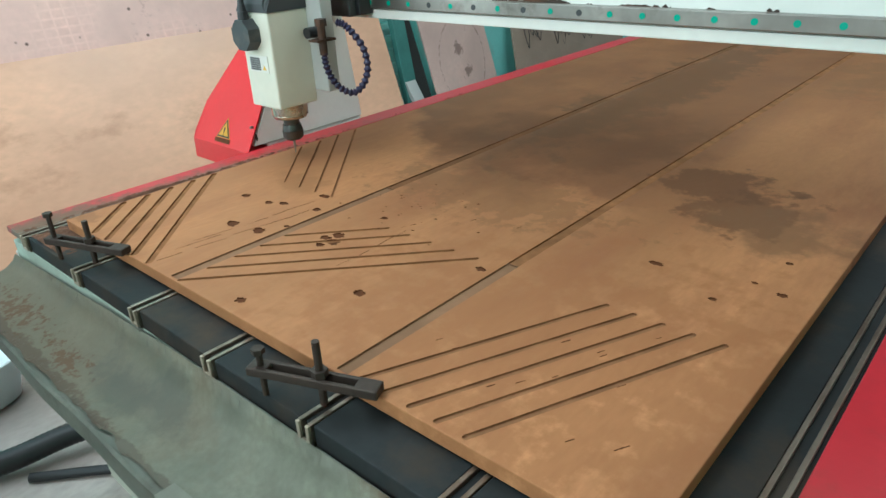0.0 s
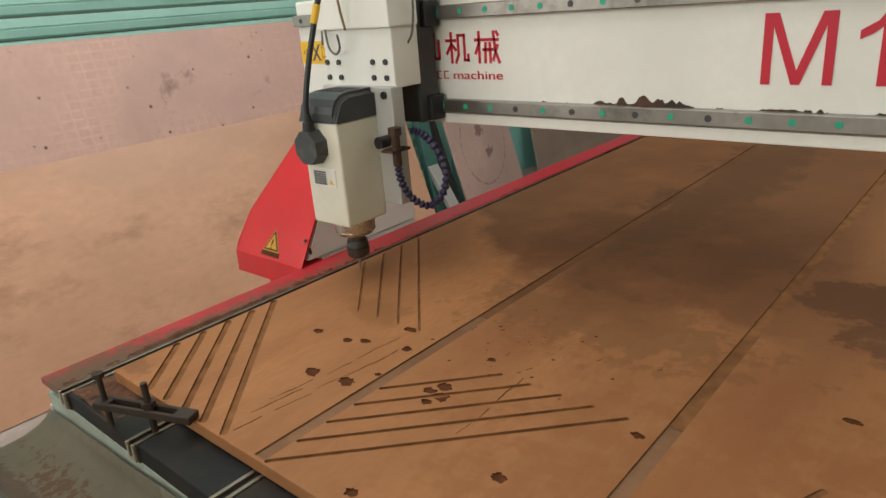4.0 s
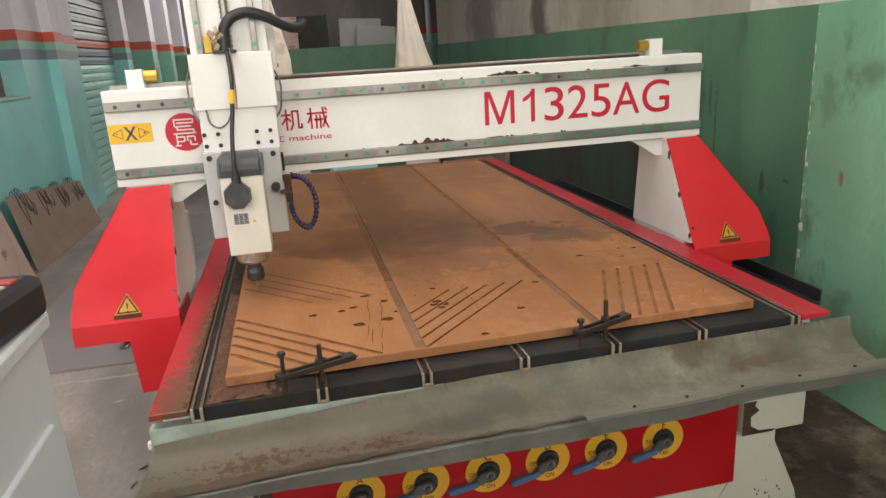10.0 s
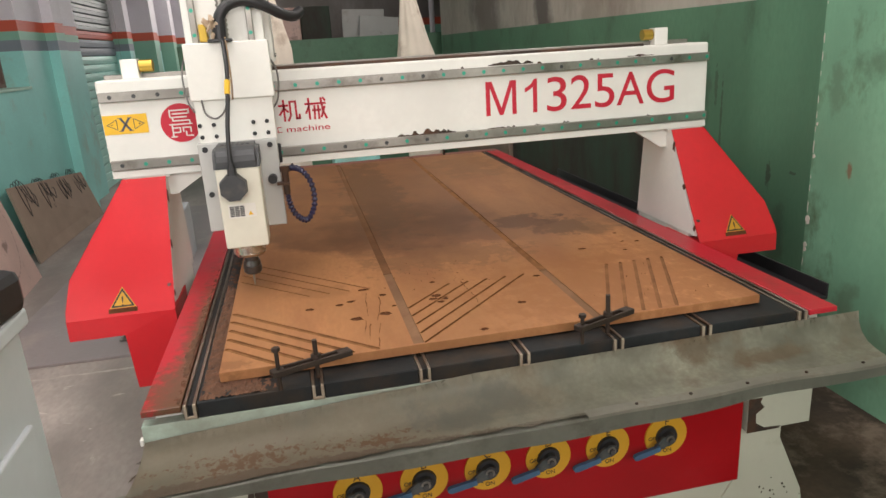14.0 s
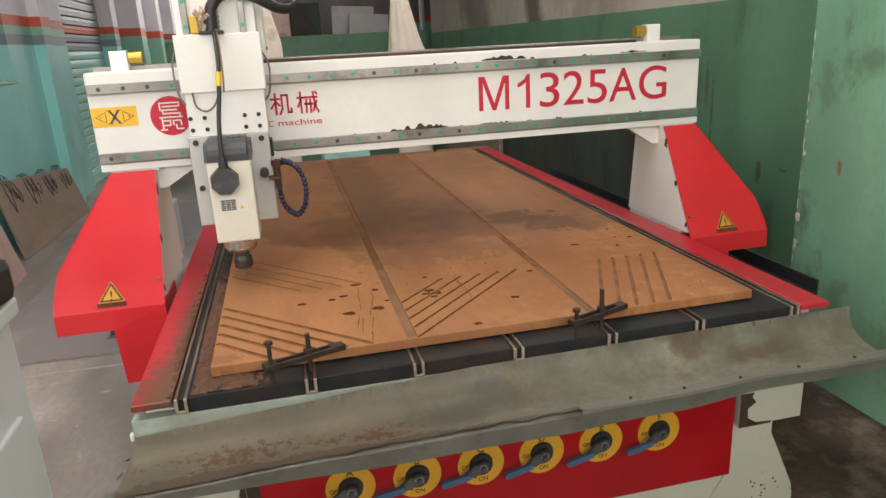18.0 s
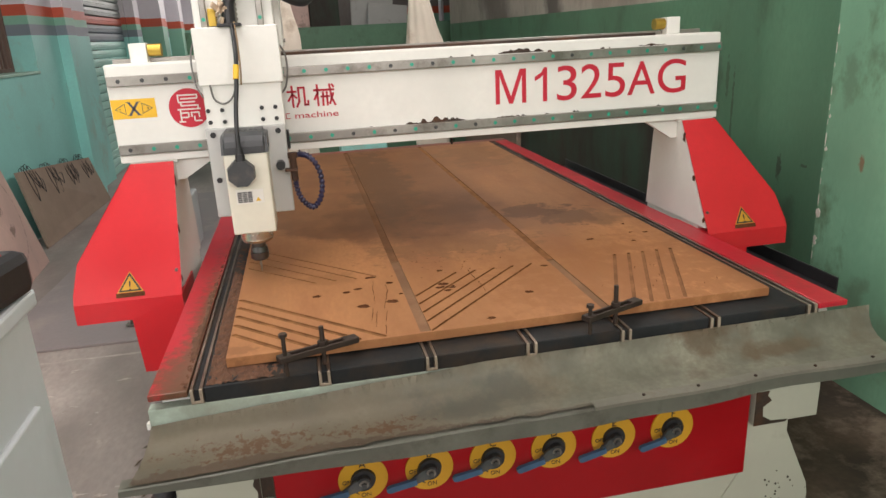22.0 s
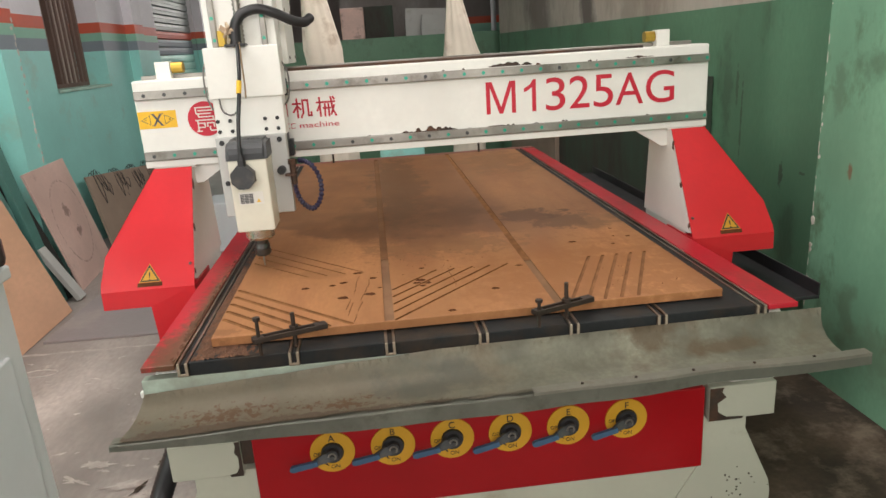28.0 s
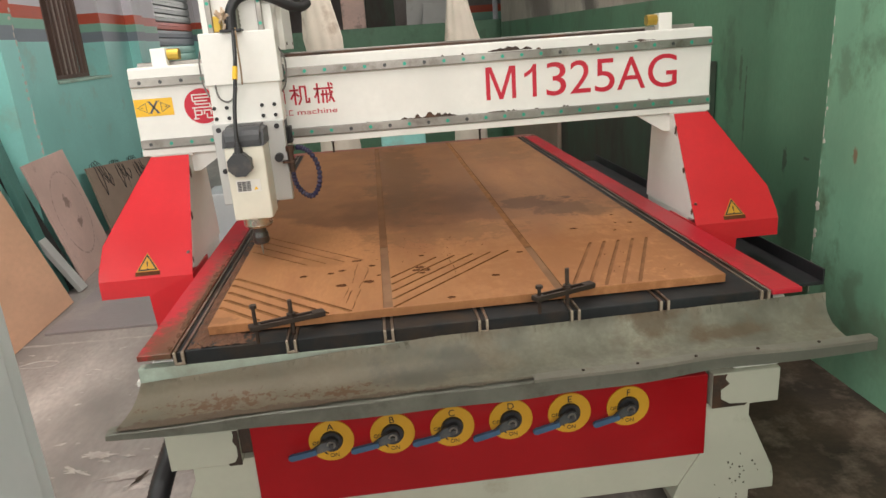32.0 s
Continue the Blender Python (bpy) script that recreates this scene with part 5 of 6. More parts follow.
ring_pts = [(-0.032 + 0.009 * math.cos(2 * math.pi * k / 12), BY - 0.001, 1.078 + 0.009 * math.sin(2 * math.pi * k / 12)) for k in range(13)]
part("small_ring_mark", tube(shell(), ring_pts, 0.0008, 5, n=2), RED_INK, gantry)


def fitted(text, x0, x1, z0, z1, m, name):
    """One character stretched to its own width and height, standing on the beam's face."""
    ob = writing(text, 0.1, m, Matrix(), name, gantry, deep=0.0008, centre=False)
    co = [v.co for v in ob.data.vertices]
    lx, hx, ly, hy = min(c.x for c in co), max(c.x for c in co), min(c.y for c in co), max(c.y for c in co)
    sx, sy = (x1 - x0) / (hx - lx), (z1 - z0) / (hy - ly)
    ob.data.transform(Matrix.Translation((x0, BY - 0.0008, z0)) @ FACE @ Matrix.Diagonal((sx, sy, 1, 1)) @ Matrix.Translation((-lx, -ly, 0)))


part("model_letter", prism(shell(), [(0.778 + 0.096 * u, BY - 0.0015, 0.984 + 0.101 * w) for u, w in ((0, 0), (0, 1), (0.2, 1), (0.5, 0.2), (0.8, 1), (1, 1), (1, 0), (0.865, 0), (0.865, 0.82), (0.56, 0), (0.44, 0), (0.135, 0.82), (0.135, 0))], (0, 0.002, 0)), RED_INK, gantry)
for ch, x0, x1 in (("3", 0.973, 1.037), ("2", 1.051, 1.118), ("5", 1.132, 1.197), ("A", 1.206, 1.299), ("G", 1.308, 1.404)):
    fitted(ch, x0, x1, 0.984 - (0.002 if ch in "35G" else 0), 1.085 + (0.001 if ch in "32G" else 0), RED_INK, "model_letter")
part("model_letter", prism(shell(), [(x, BY - 0.0015, z) for x, z in ((0.928, 0.984), (0.941, 0.984), (0.941, 1.085), (0.932, 1.085), (0.922, 1.070), (0.902, 1.058), (0.902, 1.046), (0.917, 1.053), (0.928, 1.062))], (0, 0.002, 0)), RED_INK, gantry)


def leg(side):
    """Leg plate, bracket and sloping red cover; side -1 left, 1 right."""
    xin = -0.165 if side < 0 else 1.395
    o = side
    part("leg_plate", prism(shell(), [(xin, BY - 0.007, 0.893), (xin, BY + 0.165, 0.893), (xin, BY + 0.205, 0.577), (xin, BY - 0.176, 0.577)], (o * 0.02, 0, 0)), WHITE, gantry)
    part("leg_plate", prism(shell(), [(xin + o * 0.1, BY + 0.02, 0.90), (xin + o * 0.1, BY + 0.19, 0.90), (xin + o * 0.1, BY + 0.205, 0.40), (xin + o * 0.1, BY - 0.13, 0.40)], (o * 0.02, 0, 0)), WHITE, gantry)
    part("carriage", box(shell(), min(xin + o * 0.005, xin + o * 0.11), max(xin + o * 0.005, xin + o * 0.11), BY - 0.13, BY + 0.205, 0.42, 0.575, 0.004), WHITE, gantry)
    g = 0.115
    part("gusset", prism(shell(), [(xin - o * 0.12, BY + 0.012, 0.897), (xin + o * 0.005, BY + 0.02, 0.897), (xin + o * 0.005, BY + 0.02, 0.835), (xin - o * 0.02, BY + 0.02, 0.835)], (0, 0.02, 0)), WHITE, gantry)
    part("leg_cap", box(shell(), min(xin - o * 0.01, xin + o * g), max(xin - o * 0.01, xin + o * g), BY - 0.003, BY + 0.19, 0.888, 0.899, 0.002), WHITE, gantry)
    yt, yb, zb = BY - 0.012, BY - 0.20, 0.564
    a, b = xin, xin + o * g
    c = xin + o * 0.272
    front = [(a, yt, 0.893), (b, yt, 0.893), (c - o * 0.012, yb + 0.055, 0.660), (c, yb + 0.01, 0.585), (c, yb, zb), (a, yb, zb)]
    bm = prism(shell(), front, (0, 0.004, 0))
    rim = [(b, yt, 0.893), (c - o * 0.012, yb + 0.055, 0.660), (c, yb + 0.01, 0.585), (c, yb, zb)]
    cover = part("red_cover", bm, RED, gantry, "bright red enamel leg cover")
    for p, q in zip(rim, rim[1:]):
        part("cover_side", prism(shell(), [p, q, (q[0], q[1] + 0.22, q[2]), (p[0], p[1] + 0.2, p[2])], (-o * 0.003, 0, 0)), RED, gantry)
    bm = prism(shell(), [(a, yb - 0.0005, zb), (c, yb - 0.0005, zb), (c, yb - 0.003, zb - 0.055), (xin + o * 0.135, yb - 0.003, zb - 0.055), (xin + o * 0.128, yb + 0.002, 0.35), (a, yb + 0.002, 0.35)], (0, 0.2, 0))
    part("cover_skirt", bm, RED, gantry)
    for x, z, y in ((a + o * 0.012, 0.883, yt), (b - o * 0.012, 0.883, yt), (a + o * 0.01, 0.625, yb + 0.03)):
        part("cover_screw", rod(shell(), (x, y - 0.004, z), (x, y + 0.004, z), 0.004, seg=10), STEEL, cover)
    for z, r in ((0.84, 0.012), (0.72, 0.010), (0.60, 0.008)):
        yy = yb + (yt - yb) * (z - zb) / (0.893 - zb) + 0.012
        n = 9
        part("flaked_edge", prism(shell(), [(xin - o * 0.0015, yy + r * rng.uniform(0.4, 1.1) * math.cos(t), z + 1.5 * r * rng.uniform(0.5, 1.1) * math.sin(t)) for t in (2 * math.pi * k / n for k in range(n))], (o * 0.002, 0, 0)), RUST, gantry)
    # warning triangle on the sloping face
    xc = xin + o * 0.118
    up = Vector((0, yt - yb, 0.893 - zb)).normalized()
    base = Vector((xc + o * 0.012, yb, zb)) + up * 0.014
    nrm = Vector((0, -up.z, up.y))
    for r, m, h in ((0.038, DIAL, 0.0008), (0.034, INK, 0.0014), (0.0255, DIAL, 0.002)):
        pts = [base + up * 0.026 + up * r * math.sin(t) + Vector((1, 0, 0)) * r * math.cos(t) + nrm * 0.0002 for t in (radians(90), radians(210), radians(330))]
        part("warning_triangle", prism(shell(), pts, nrm * h), m, cover, "yellow warning triangle")
    part("warning_strip", prism(shell(), [base + Vector((-0.036, 0, 0)) - up * 0.006, base + Vector((0.036, 0, 0)) - up * 0.006, base + Vector((0.036, 0, 0)) + up * 0.006, base + Vector((-0.036, 0, 0)) + up * 0.006], nrm * 0.0012), HOLE, cover)
    rot = Matrix((( 1, 0, 0, 0), (0, up.y, nrm.y, 0), (0, up.z, nrm.z, 0), (0, 0, 0, 1)))
    writing("!", 0.036, INK, Matrix.Translation(base + up * 0.012 + nrm * 0.003) @ rot, parent=cover)


leg(-1)
leg(1)

# ---- the spindle carriage ----
head = thing("spindle_carriage", "white and grey router head with ivory spindle and fine bit", "machine", "", (GX, GY, 0))
part("slide_plate", box(shell(), -0.085, 0.098, 0.13, 0.186, 0.905, 1.20, 0.004), GREY_CAP, head)
for z in (0.932, 1.116):
    for x in (-0.06, 0.08):
        part("slide_block", box(shell(), x - 0.03, x + 0.03, 0.15, 0.192, z - 0.025, z + 0.025, 0.003), BLACK, head)
tower = part("tower", box(shell(), -0.095, 0.105, 0.11, 0.20, 1.17, 1.72, 0.003), WHITE, head, "white upright with two guide rails")
for x in (-0.068, 0.072):
    part("tower_rail", box(shell(), x - 0.008, x + 0.008, 0.095, 0.112, 1.16, 1.62, 0.002), STEEL, tower)
    for i in range(6):
        part("plug", rod(shell(), (x, 0.0955, 1.26 + i * 0.06), (x, 0.0935, 1.26 + i * 0.06), 0.005, seg=12), GREEN_PLUG, tower)
part("motor_cover", box(shell(), -0.07, 0.122, 0.205, 0.43, 1.182, 1.66, 0.003), WHITE, head, "white folded motor cover")
for y, z in ((0.23, 1.20), (0.40, 1.20), (0.23, 1.34), (0.40, 1.34)):
    part("cover_screw", rod(shell(), (0.121, y, z), (0.1255, y, z), 0.005, seg=10), STEEL, head)
bm = shell()
tube(bm, [(0.005, 0.098, 1.18 + 0.012 * i) for i in range(44)], 0.009, 10, 0.4, n=2)
part("lead_screw", bm, STEEL, head)
part("white_housing", box(shell(), -0.097, 0.113, 0.045, 0.125, 1.098, 1.240, 0.003), WHITE, head, "white folded housing")
part("mount_plate", box(shell(), -0.092, 0.106, 0.055, 0.128, 0.985, 1.10, 0.003), WHITE, head)
plate = part("z_plate", box(shell(), -0.098, 0.104, 0.042, 0.075, 0.754, 0.99, 0.003), GREY_PLATE, head, "grey bolted plate")
for x, z in ((-0.085, 1.035), (-0.05, 1.035), (0.05, 1.035), (0.085, 1.035), (-0.083, 1.005), (-0.047, 1.005), (0.05, 1.005), (0.085, 1.005)):
    part("bolt", rod(shell(), (x, 0.051, z), (x, 0.057, z), 0.0055, seg=12), BLACK, head)
for x, z in ((-0.08, 0.974), (0.085, 0.974), (-0.08, 0.855)):
    part("bolt", rod(shell(), (x, 0.038, z), (x, 0.047, z), 0.0075, seg=12), BLACK, plate)
spindle = part("spindle_body", box(shell(), -0.052, 0.055, -0.062, 0.044, 0.728, 0.935, 0.004), IVORY, head, "ivory square spindle body")
bm = prism(shell(), [(-0.055, y, z) for y, z in ((-0.064, 0.935), (-0.064, 0.952), (-0.060, 0.966), (-0.051, 0.978), (-0.037, 0.986), (-0.02, 0.989), (0.041, 0.989), (0.041, 0.935))], (0.113, 0, 0))
flanks = [e for e in bm.edges if abs(e.verts[0].co.x - e.verts[1].co.x) < 1e-5 and min(v.co.z for v in e.verts) > 0.936]
bmesh.ops.bevel(bm, geom=flanks, offset=0.010, segments=3, affect="EDGES")
cap = part("spindle_cap", bm, GREY_CAP, head, "dark grey rounded spindle cap")
for k in range(6):
    part("vent_slot", box(shell(), -0.034 + 0.0125 * k, -0.027 + 0.0125 * k, -0.022, 0.022, 0.9885, 0.9898), BLACK, cap)
bm = rod(shell(), (-0.012, -0.062, 0.889), (-0.012, -0.09, 0.889), 0.036, 0.034, 8)
bmesh.ops.rotate(bm, cent=(-0.012, -0.076, 0.889), matrix=Matrix.Rotation(radians(22.5), 3, "Y"), verts=bm.verts)
jbox = part("junction_box", bm, GREY_CAP, head, "octagonal dark connection box")
part("gland", rod(rod(shell(), (-0.010, -0.077, 0.916), (-0.010, -0.077, 0.938), 0.0125, 0.011, 12), (-0.010, -0.077, 0.938), (-0.010, -0.077, 0.952), 0.009, 0.007, 12), BLACK, jbox)
part("power_cable", tube(shell(), [(-0.010, -0.077, 0.945), (-0.010, -0.074, 0.98), (-0.006, -0.060, 1.04), (0.002, -0.045, 1.10), (0.008, -0.020, 1.17), (0.004, 0.034, 1.245)], 0.0056, 10), BLACK, head, "black power cable")
part("thin_wire", tube(shell(), [(0.010, 0.036, 1.25), (0.013, 0.012, 1.20), (0.012, 0.018, 1.14), (0.008, 0.03, 1.098)], 0.0026, 6), TAN_WIRE, head, "tan wire beside the power cable")
part("cable_tag", rod(shell(), (0.003, -0.0415, 1.115), (0.0062, -0.030, 1.148), 0.0072, seg=10), YELLOW, head)
conn = part("connector", rod(shell(), (-0.004, 0.05, 1.240), (-0.002, 0.06, 1.292), 0.018, 0.0165, 14), BLACK, head)
part("connector_flange", box(shell(), -0.032, 0.026, 0.03, 0.075, 1.239, 1.247, 0.002), BLACK, conn)
part("air_hose", tube(shell(), [(-0.002, 0.058, 1.285), (0.004, 0.062, 1.305), (0.025, 0.07, 1.328), (0.065, 0.08, 1.338), (0.11, 0.09, 1.325), (0.155, 0.11, 1.303), (0.185, 0.13, 1.297), (0.205, 0.16, 1.31)], 0.0135, 12, 0.08, n=14), BLACK, head, "black ribbed hose")
bm = shell()
for k in range(7):
    a = rng.uniform(0, 6.28)
    box(bm, -0.012, 0.012, -0.003, 0.003, -0.008, 0.008, 0.002, Matrix.Translation((-0.022 + 0.012 * math.cos(a), 0.05 + 0.008 * math.sin(a), 1.275 + rng.uniform(-0.02, 0.022))) @ Euler((rng.uniform(-1, 1), rng.uniform(-1, 1), a)).to_matrix().to_4x4())
part("tape", bm, mat("beige_tape", (0.55, 0.42, 0.3), 0.7, 0, 0.15, 40), head, "crumpled beige tape wrap")
part("limit_block", box(shell(), -0.055, -0.035, 0.075, 0.11, 1.242, 1.285, 0.002), BRASS, head)
part("loop_wire", tube(shell(), [(-0.098, 0.09, 1.215), (-0.112, 0.085, 1.17), (-0.108, 0.07, 1.105), (-0.092, 0.052, 1.07)], 0.0024, 6), GREY_WIRE, head)
part("loop_wire", tube(shell(), [(-0.006, 0.02, 1.09), (-0.02, 0.035, 1.065), (-0.042, 0.042, 1.052), (-0.064, 0.045, 1.065), (-0.07, 0.045, 1.10)], 0.0025, 6), GREY_WIRE, head)
part("loop_wire", tube(shell(), [(0.10, 0.09, 1.21), (0.125, 0.10, 1.16), (0.12, 0.10, 1.09), (0.1, 0.10, 1.06)], 0.0025, 6), GREY_WIRE, head)
bm = rod(shell(), (0, 0, 0.729), (0, 0, 0.703), 0.042, seg=40)
rod(bm, (0, 0, 0.703), (0, 0, 0.7005), 0.0395, seg=40)
rod(bm, (0, 0, 0.7005), (0, 0, 0.693), 0.042, 0.037, 40)
part("spindle_nose", bm, mat("nose_steel", (0.66, 0.60, 0.51), 0.26, 0.88, 0.15, 30, 120, 0.1, dirt=(0.3, 0.24, 0.18), dirt_at=0.64, dirt_scale=20), head, "worn steel spindle nose", smooth=False)
bm = rod(shell(), (0, 0, 0.693), (0, 0, 0.676), 0.0185, seg=28)
rod(bm, (0, 0, 0.676), (0, 0, 0.664), 0.0215, 0.0235, 28)
rod(bm, (0, 0, 0.664), (0, 0, 0.661), 0.0215, seg=28)
rod(bm, (0, 0, 0.661), (0, 0, 0.645), 0.0245, 0.0238, 28)
rod(bm, (0, 0, 0.645), (0, 0, 0.640), 0.0225, 0.019, 28)
part("collet_nut", bm, mat("dark_oily_steel", (0.12, 0.115, 0.11), 0.33, 0.85, 0.2), head, "dark collet nut")
part("router_bit", rod(rod(shell(), (0, 0, 0.641), (0, 0, 0.622), 0.0032, seg=10), (0, 0, 0.622), (0, 0, 0.606), 0.0026, 0.0012, 10), STEEL, head)
rating = part("rating_label", box(shell(), -0.034, 0.034, -0.0635, -0.061, 0.808, 0.844), PALE_INK, spindle, "small printed rating label")
bm = shell()
for i in range(6):
    for j in range(3):
        box(bm, -0.030 + j * 0.0125, -0.019 + j * 0.0125, -0.0645, -0.063, 0.812 + i * 0.0047, 0.8155 + i * 0.0047)
part("print_bar", bm, GREY_INK, spindle)
part("label_triangle", prism(shell(), [(0.014, -0.0645, 0.814), (0.026, -0.0645, 0.814), (0.020, -0.0645, 0.824)], (0, 0.001, 0)), YELLOW, spindle)
part("bracket", box(shell(), 0.092, 0.125, 0.01, 0.06, 0.868, 0.873), RUST, head)
part("valve_knob", rod(shell(), (0.082, 0.04, 0.885), (0.082, 0.015, 0.885), 0.012, seg=16), BLACK, head)
part("nozzle_body", rod(rod(shell(), (0.115, 0.03, 0.84), (0.115, 0.03, 0.90), 0.009, seg=12), (0.115, 0.03, 0.90), (0.115, 0.03, 0.915), 0.013, seg=8), RUST, head)
ring = [(0.128, 0.062, 0.905), (0.146, 0.066, 0.901), (0.166, 0.072, 0.885), (0.182, 0.086, 0.85), (0.186, 0.09, 0.81), (0.178, 0.082, 0.775), (0.16, 0.066, 0.755), (0.142, 0.047, 0.765), (0.125, 0.035, 0.79), (0.117, 0.03, 0.82), (0.116, 0.03, 0.845)]
bm = shell()
line = smooth_line(ring, 14)
up, rings = Vector((0.6, -0.75, 0.1)), []
for i, q in enumerate(line):
    d = (line[min(i + 1, len(line) - 1)] - line[max(i - 1, 0)]).normalized()
    s = d.cross(up).normalized()
    rr = 0.0058 * (0.85, 1.0, 1.3, 1.55, 1.3)[i % 5]
    rings.append([bm.verts.new(q + rr * (math.cos(a) * s + math.sin(a) * up)) for a in (2 * math.pi * k / 10 for k in range(10))])
for a, b in zip(rings, rings[1:]):
    for k in range(10):
        bm.faces.new((a[k], a[(k + 1) % 10], b[(k + 1) % 10], b[k]))
bmesh.ops.recalc_face_normals(bm, faces=bm.faces)
part("segmented_hose", bm, BLUE_HOSE, head, "navy segmented coolant hose loop")

# ---- dust bags behind the router ----
lay = AFAR


def bag(x, y, wide, z0, z1, knot, lean, label):
    """A limp cloth sleeve tied at the top, with deep upright folds."""
    bm = shell()
    seg, rings = 56, []
    for i in range(41):
        k = i / 40
        z = z0 + (z1 - z0) * k
        h = max(0.0, (z - knot) / (z1 - knot))
        r = wide / 2 * (1.0 - 0.82 * h ** 0.75) * (1 + 0.08 * math.sin(5 * z + 2 * x))
        ring = []
        for j in range(seg):
            a = 2 * math.pi * j / seg
            fold = 0.10 * math.sin(4 * a + 2.2 * z + 3 * x) + 0.09 * abs(math.sin(3.5 * a - 3.0 * z)) + 0.05 * math.sin(11 * a + 4 * z)
            f = 1 + fold * (0.6 + 0.8 * h) + 0.16 * noise.noise((2.2 * math.cos(a) + x, 2.2 * math.sin(a), z * 1.7))
            ring.append(bm.verts.new((x + lean * k + 0.03 * math.sin(2.3 * z) + r * f * math.cos(a), y + 0.75 * r * f * math.sin(a), z)))
        rings.append(ring)
    for a, b in zip(rings, rings[1:]):
        for j in range(seg):
            bm.faces.new((a[j], a[(j + 1) % seg], b[(j + 1) % seg], b[j])).smooth = True
    bm.faces.new(rings[0][::-1])
    bm.faces.new(rings[-1])
    return tagged(part("dust_bag", bm, CLOTH), label, "cloth bag", "dust bags")


lay = Matrix()
bag(0.13, 3.57, 0.25, FLOOR, 2.05, 1.25, -0.05, "cream cloth dust bag hanging behind the router")
bag(1.10, 3.57, 0.25, FLOOR, 1.68, 1.12, -0.04, "cream crumpled cloth dust bag tied at the top behind the router")
lay = AFAR
tagged(part("teal_bin", box(shell(), 0.43, 0.72, 3.0, 3.3, 0.0, 0.62, 0.01), TEAL), "teal box behind the router", "box")
tagged(part("cardboard_box", box(shell(), 0.14, 0.40, 6.6, 7.0, 0.0, 1.66, 0.01), SHEET_PINK), "pale brown cardboard box in the dim bay", "box")
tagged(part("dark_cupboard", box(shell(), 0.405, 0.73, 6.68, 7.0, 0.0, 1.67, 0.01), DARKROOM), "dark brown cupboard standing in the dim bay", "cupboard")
for x0, x1, y, z1, lean in ((0.82, 1.3, 6.95, 1.62, 4), (0.92, 1.36, 6.75, 1.52, 9)):
    tagged(part("grey_panel", box(shell(), x0, x1, y, y + 0.05, 0.0, z1, 0.004, Matrix.Translation((x1, y, 0)) @ Matrix.Rotation(radians(lean * 0.6), 4, "Y") @ Matrix.Translation((-x1, -y, 0))), GREY_PLATE), "grey panel standing in the dim bay", "panel", "grey panels")

# ---- control cabinet and hand controller ----
lay = Matrix()
cab = thing("control_cabinet", "grey steel control cabinet on the floor", "cabinet")
CX, CY = -0.105, -0.535
part("body", box(shell(), CX - 0.5, CX - 0.006, CY - 0.62, CY, FLOOR + 0.04, 0.94, 0.006), CABINET, cab)
part("side_panel", box(shell(), CX - 0.008, CX, CY - 0.59, CY - 0.04, FLOOR + 0.07, 0.84, 0.003), CABINET, cab)
part("top", box(shell(), CX - 0.505, CX + 0.004, CY - 0.625, CY + 0.004, 0.938, 0.958, 0.004), CABINET, cab)
part("plinth", box(shell(), CX - 0.48, CX - 0.03, CY - 0.6, CY - 0.02, FLOOR, FLOOR + 0.042), BLACK, cab)

pend = thing("hand_controller", "black hand controller with coloured keys and a lit green display", "controller", "", (CX - 0.074, CY - 0.085, 0.9585))
pend.rotation_euler.z = radians(-8)
case = part("case", box(shell(), -0.075, 0.075, -0.10, 0.09, 0.0, 0.048, 0.012), BLACK, pend)
part("display", box(shell(), -0.062, 0.064, -0.075, -0.042, 0.047, 0.0495), LCD, case, "lit green display")
cols4 = {0: (0.45, 0.42, 0.36), 1: (0.06, 0.25, 0.1), 2: (0.1, 0.2, 0.35), 3: (0.5, 0.33, 0.14), 4: (0.45, 0.05, 0.05)}
keymats = {k: mat("key_colour", v, 0.5, bump=0) for k, v in cols4.items()}
rng = random.Random(5)
for i in range(4):
    for j in range(5):
        x, y = -0.056 + 0.027 * j, -0.022 + 0.025 * i
        part("key", box(shell(), x - 0.0105, x + 0.0105, y - 0.0075, y + 0.0075, 0.047, 0.0505, 0.0015), keymats[rng.choice((0, 0, 3, 2, 2, 1, 4, 3))], case)

# ---- cable trays beside the bed ----
for x0, x1, y0 in ((1.39, 1.71, 0.33),):
    tray = thing("cable_tray", "black cable tray with a drag chain running beside the bed", "cable tray")
    part("tray", box(shell(), x0, x1, y0, 2.5, 0.40, 0.41, 0.002), BLACK, tray)
    for xs in (x0, x1 - 0.006):
        part("tray_side", box(shell(), xs, xs + 0.006, y0, 2.5, 0.41, 0.45, 0.001), BLACK, tray)
    for i in range(24):
        part("chain_link", box(shell(), x0 + 0.05, x0 + 0.11, y0 + 0.02 + i * 0.045, y0 + 0.058 + i * 0.045, 0.411, 0.445, 0.006), BLACK, tray)
    for i in range(4):
        part("tray_foot", box(shell(), (x0 + x1) / 2 - 0.02, (x0 + x1) / 2 + 0.02, y0 + 0.05 + i * 0.45, y0 + 0.09 + i * 0.45, 0.001, 0.40), BLACK, tray)

# slab added for the dark stained stretch of green wall beyond the bed; brown panel after it
tagged(part("dark_wall_slab", box(shell(), 1.90, 1.937, 1.5, 3.95, FLOOR, 1.0, 0.004), DARKROOM), "dark stained stretch of the green wall, added as a thin slab", "panel")
tagged(part("brown_wall_panel", box(shell(), 1.88, 1.937, 4.0, 5.8, FLOOR, 0.95, 0.004), CARDBOARD), "brown panel standing against the green wall", "panel")

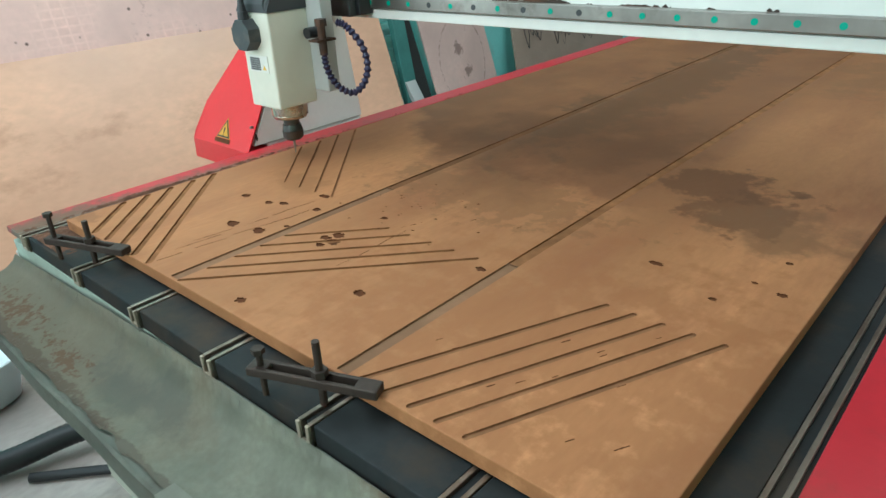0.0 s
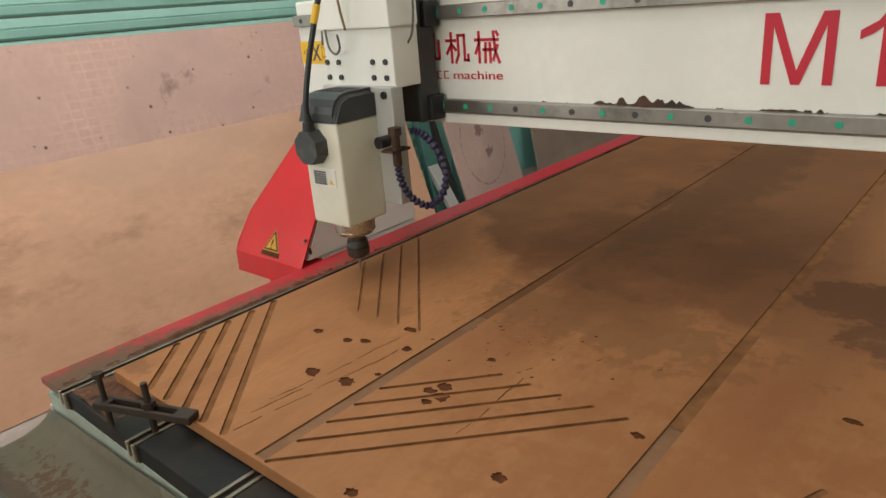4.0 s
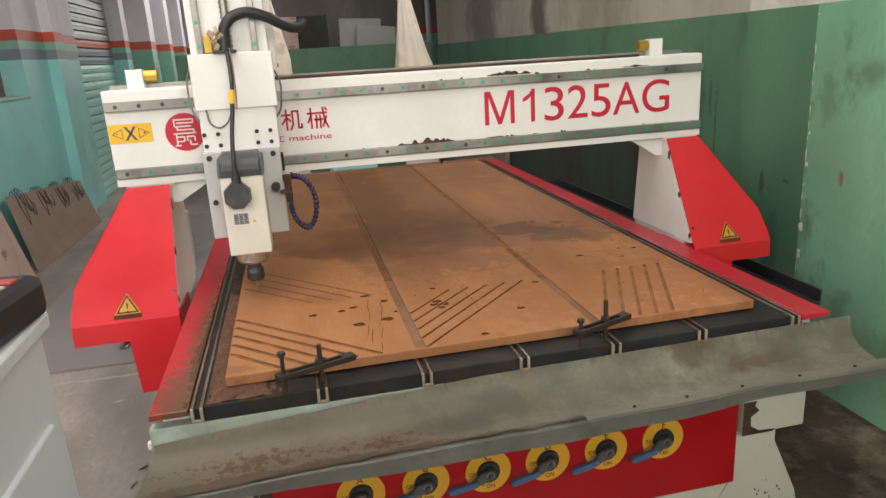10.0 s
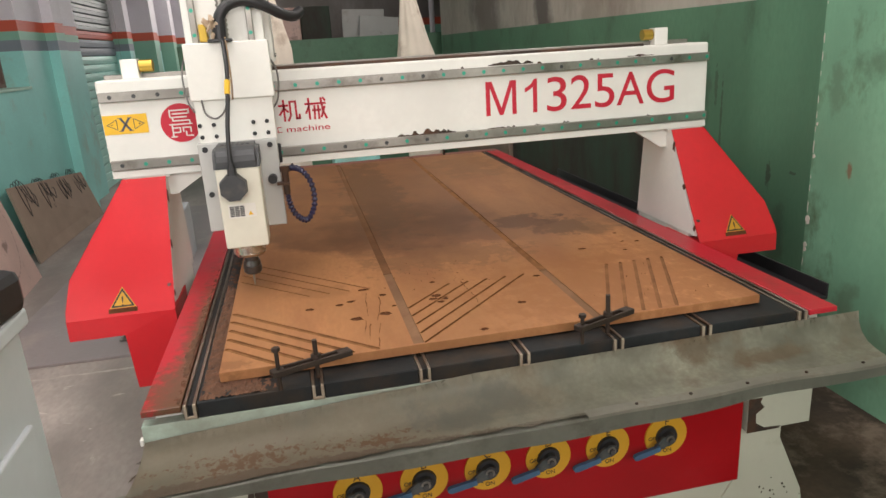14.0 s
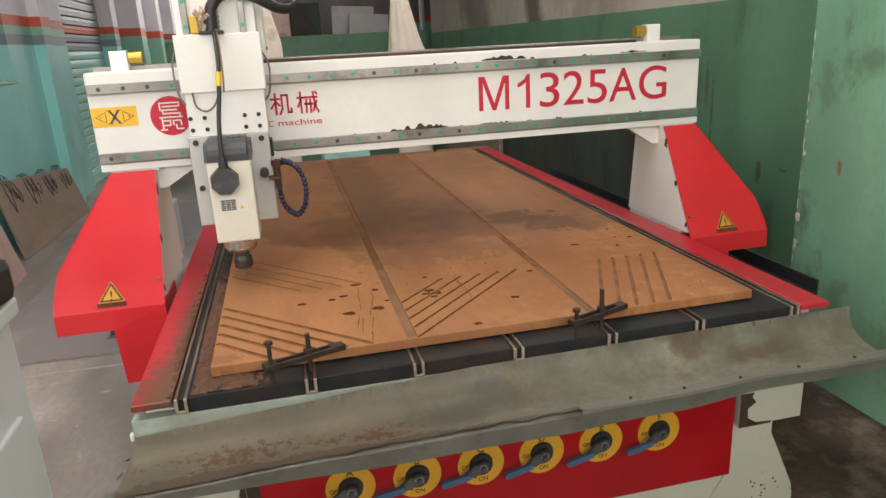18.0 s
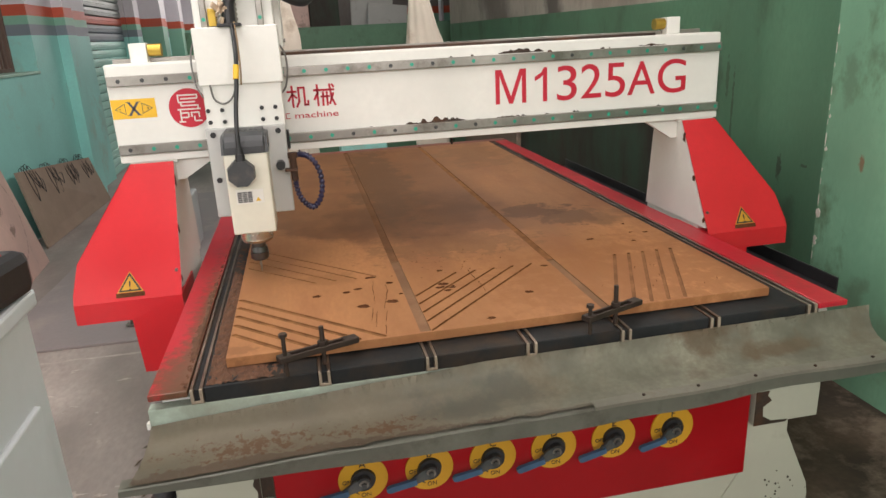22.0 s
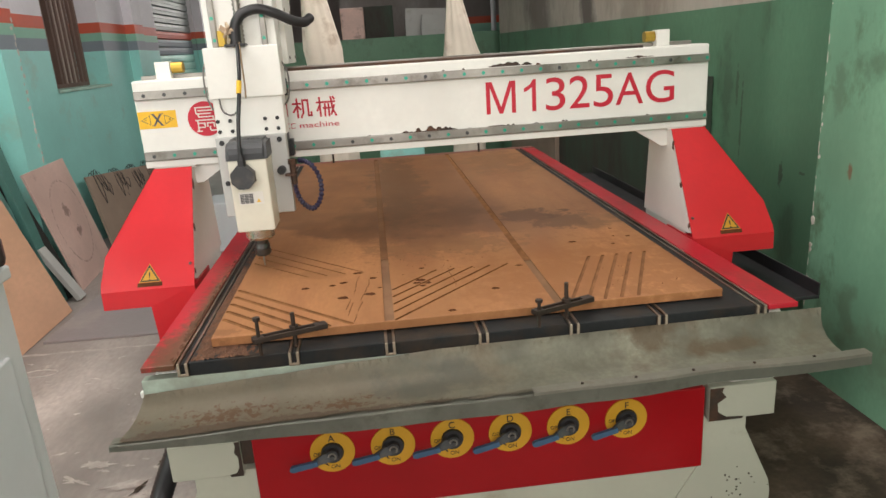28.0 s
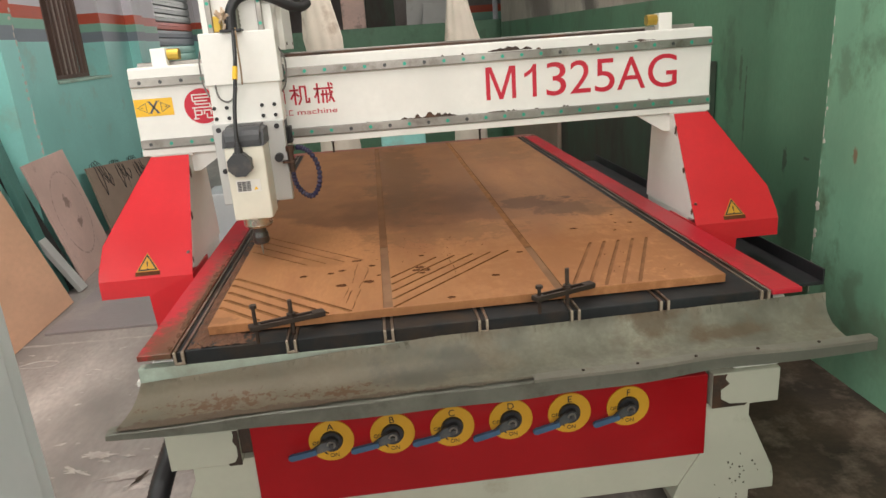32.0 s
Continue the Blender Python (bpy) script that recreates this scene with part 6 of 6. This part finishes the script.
lay = AFAR
chain = thing("steel_chain", "shiny steel drag chain lying on the smooth grey floor zone", "chain")
for i in range(9):
    part("link", box(box(shell(), -0.02, 0.02, -0.018, 0.018, 0.0, 0.012, 0.004, Matrix.Translation((-0.64 + 0.01 * i, 1.75 + 0.055 * i, 0.0135))), -0.007, 0.007, -0.03, 0.03, 0.010, 0.03, 0.004, Matrix.Translation((-0.64 + 0.01 * i, 1.75 + 0.055 * i, 0.0135))), STEEL, chain)

# ---- loose things on the floor ----
hose = part("black_floor_hose", tube(shell(), [(-0.12, 0.35, 0.44), (-0.15, 0.20, 0.33), (-0.168, 0.1, 0.27), (-0.21, 0.06, 0.17), (-0.225, -0.03, 0.09), (-0.225, -0.10, 0.06), (-0.262, -0.20, 0.055), (-0.30, -0.32, 0.04), (-0.36, -0.44, 0.034)], 0.026, 14, 0.06, n=20), BLACK)
tagged(hose, "thick black ribbed hose running down from the router to the floor", "hose")
cable = part("black_floor_cable", tube(shell(), [(-0.24, -0.30, 0.012), (-0.184, -0.237, 0.012), (-0.116, -0.164, 0.012), (-0.035, -0.099, 0.012), (0.08, 0.02, 0.012), (0.25, 0.1, 0.012)], 0.0115, 10), BLACK)
tagged(cable, "thin black cable lying on the floor under the router", "cable")
lay = Matrix()
basin = thing("plastic_basin", "white plastic basin standing on the floor by the router", "basin", "", AFAR @ Vector((-0.655, -0.275, 0.0)))
basin.rotation_euler.z = radians(20)
bm = shell()
rings = []
for r, z in ((0.0, 0.005), (0.085, 0.004), (0.092, 0.01), (0.118, 0.15), (0.128, 0.152), (0.128, 0.144), (0.114, 0.15), (0.088, 0.014), (0.0, 0.011)):
    rings.append([bm.verts.new((r * (abs(math.cos(a)) ** 0.6) * math.copysign(1, math.cos(a)), r * (abs(math.sin(a)) ** 0.6) * math.copysign(1, math.sin(a)), z)) for a in (2 * math.pi * (k + 0.5) / 32 for k in range(32))])
for a, b in zip(rings, rings[1:]):
    for k in range(32):
        bm.faces.new((a[k], a[(k + 1) % 32], b[(k + 1) % 32], b[k])).smooth = True
bmesh.ops.remove_doubles(bm, verts=bm.verts, dist=0.0001)
bmesh.ops.recalc_face_normals(bm, faces=bm.faces)
part("basin_shell", bm, mat("pale_plastic", (0.7, 0.76, 0.77), 0.35, 0, 0.05), basin)
lay = AFAR
crate = part("blue_grey_crate", box(shell(), -0.72, -0.5, 2.9, 3.2, 0.0, 0.33, 0.01), CABINET)
tagged(crate, "blue-grey crate on the floor behind the router", "crate")
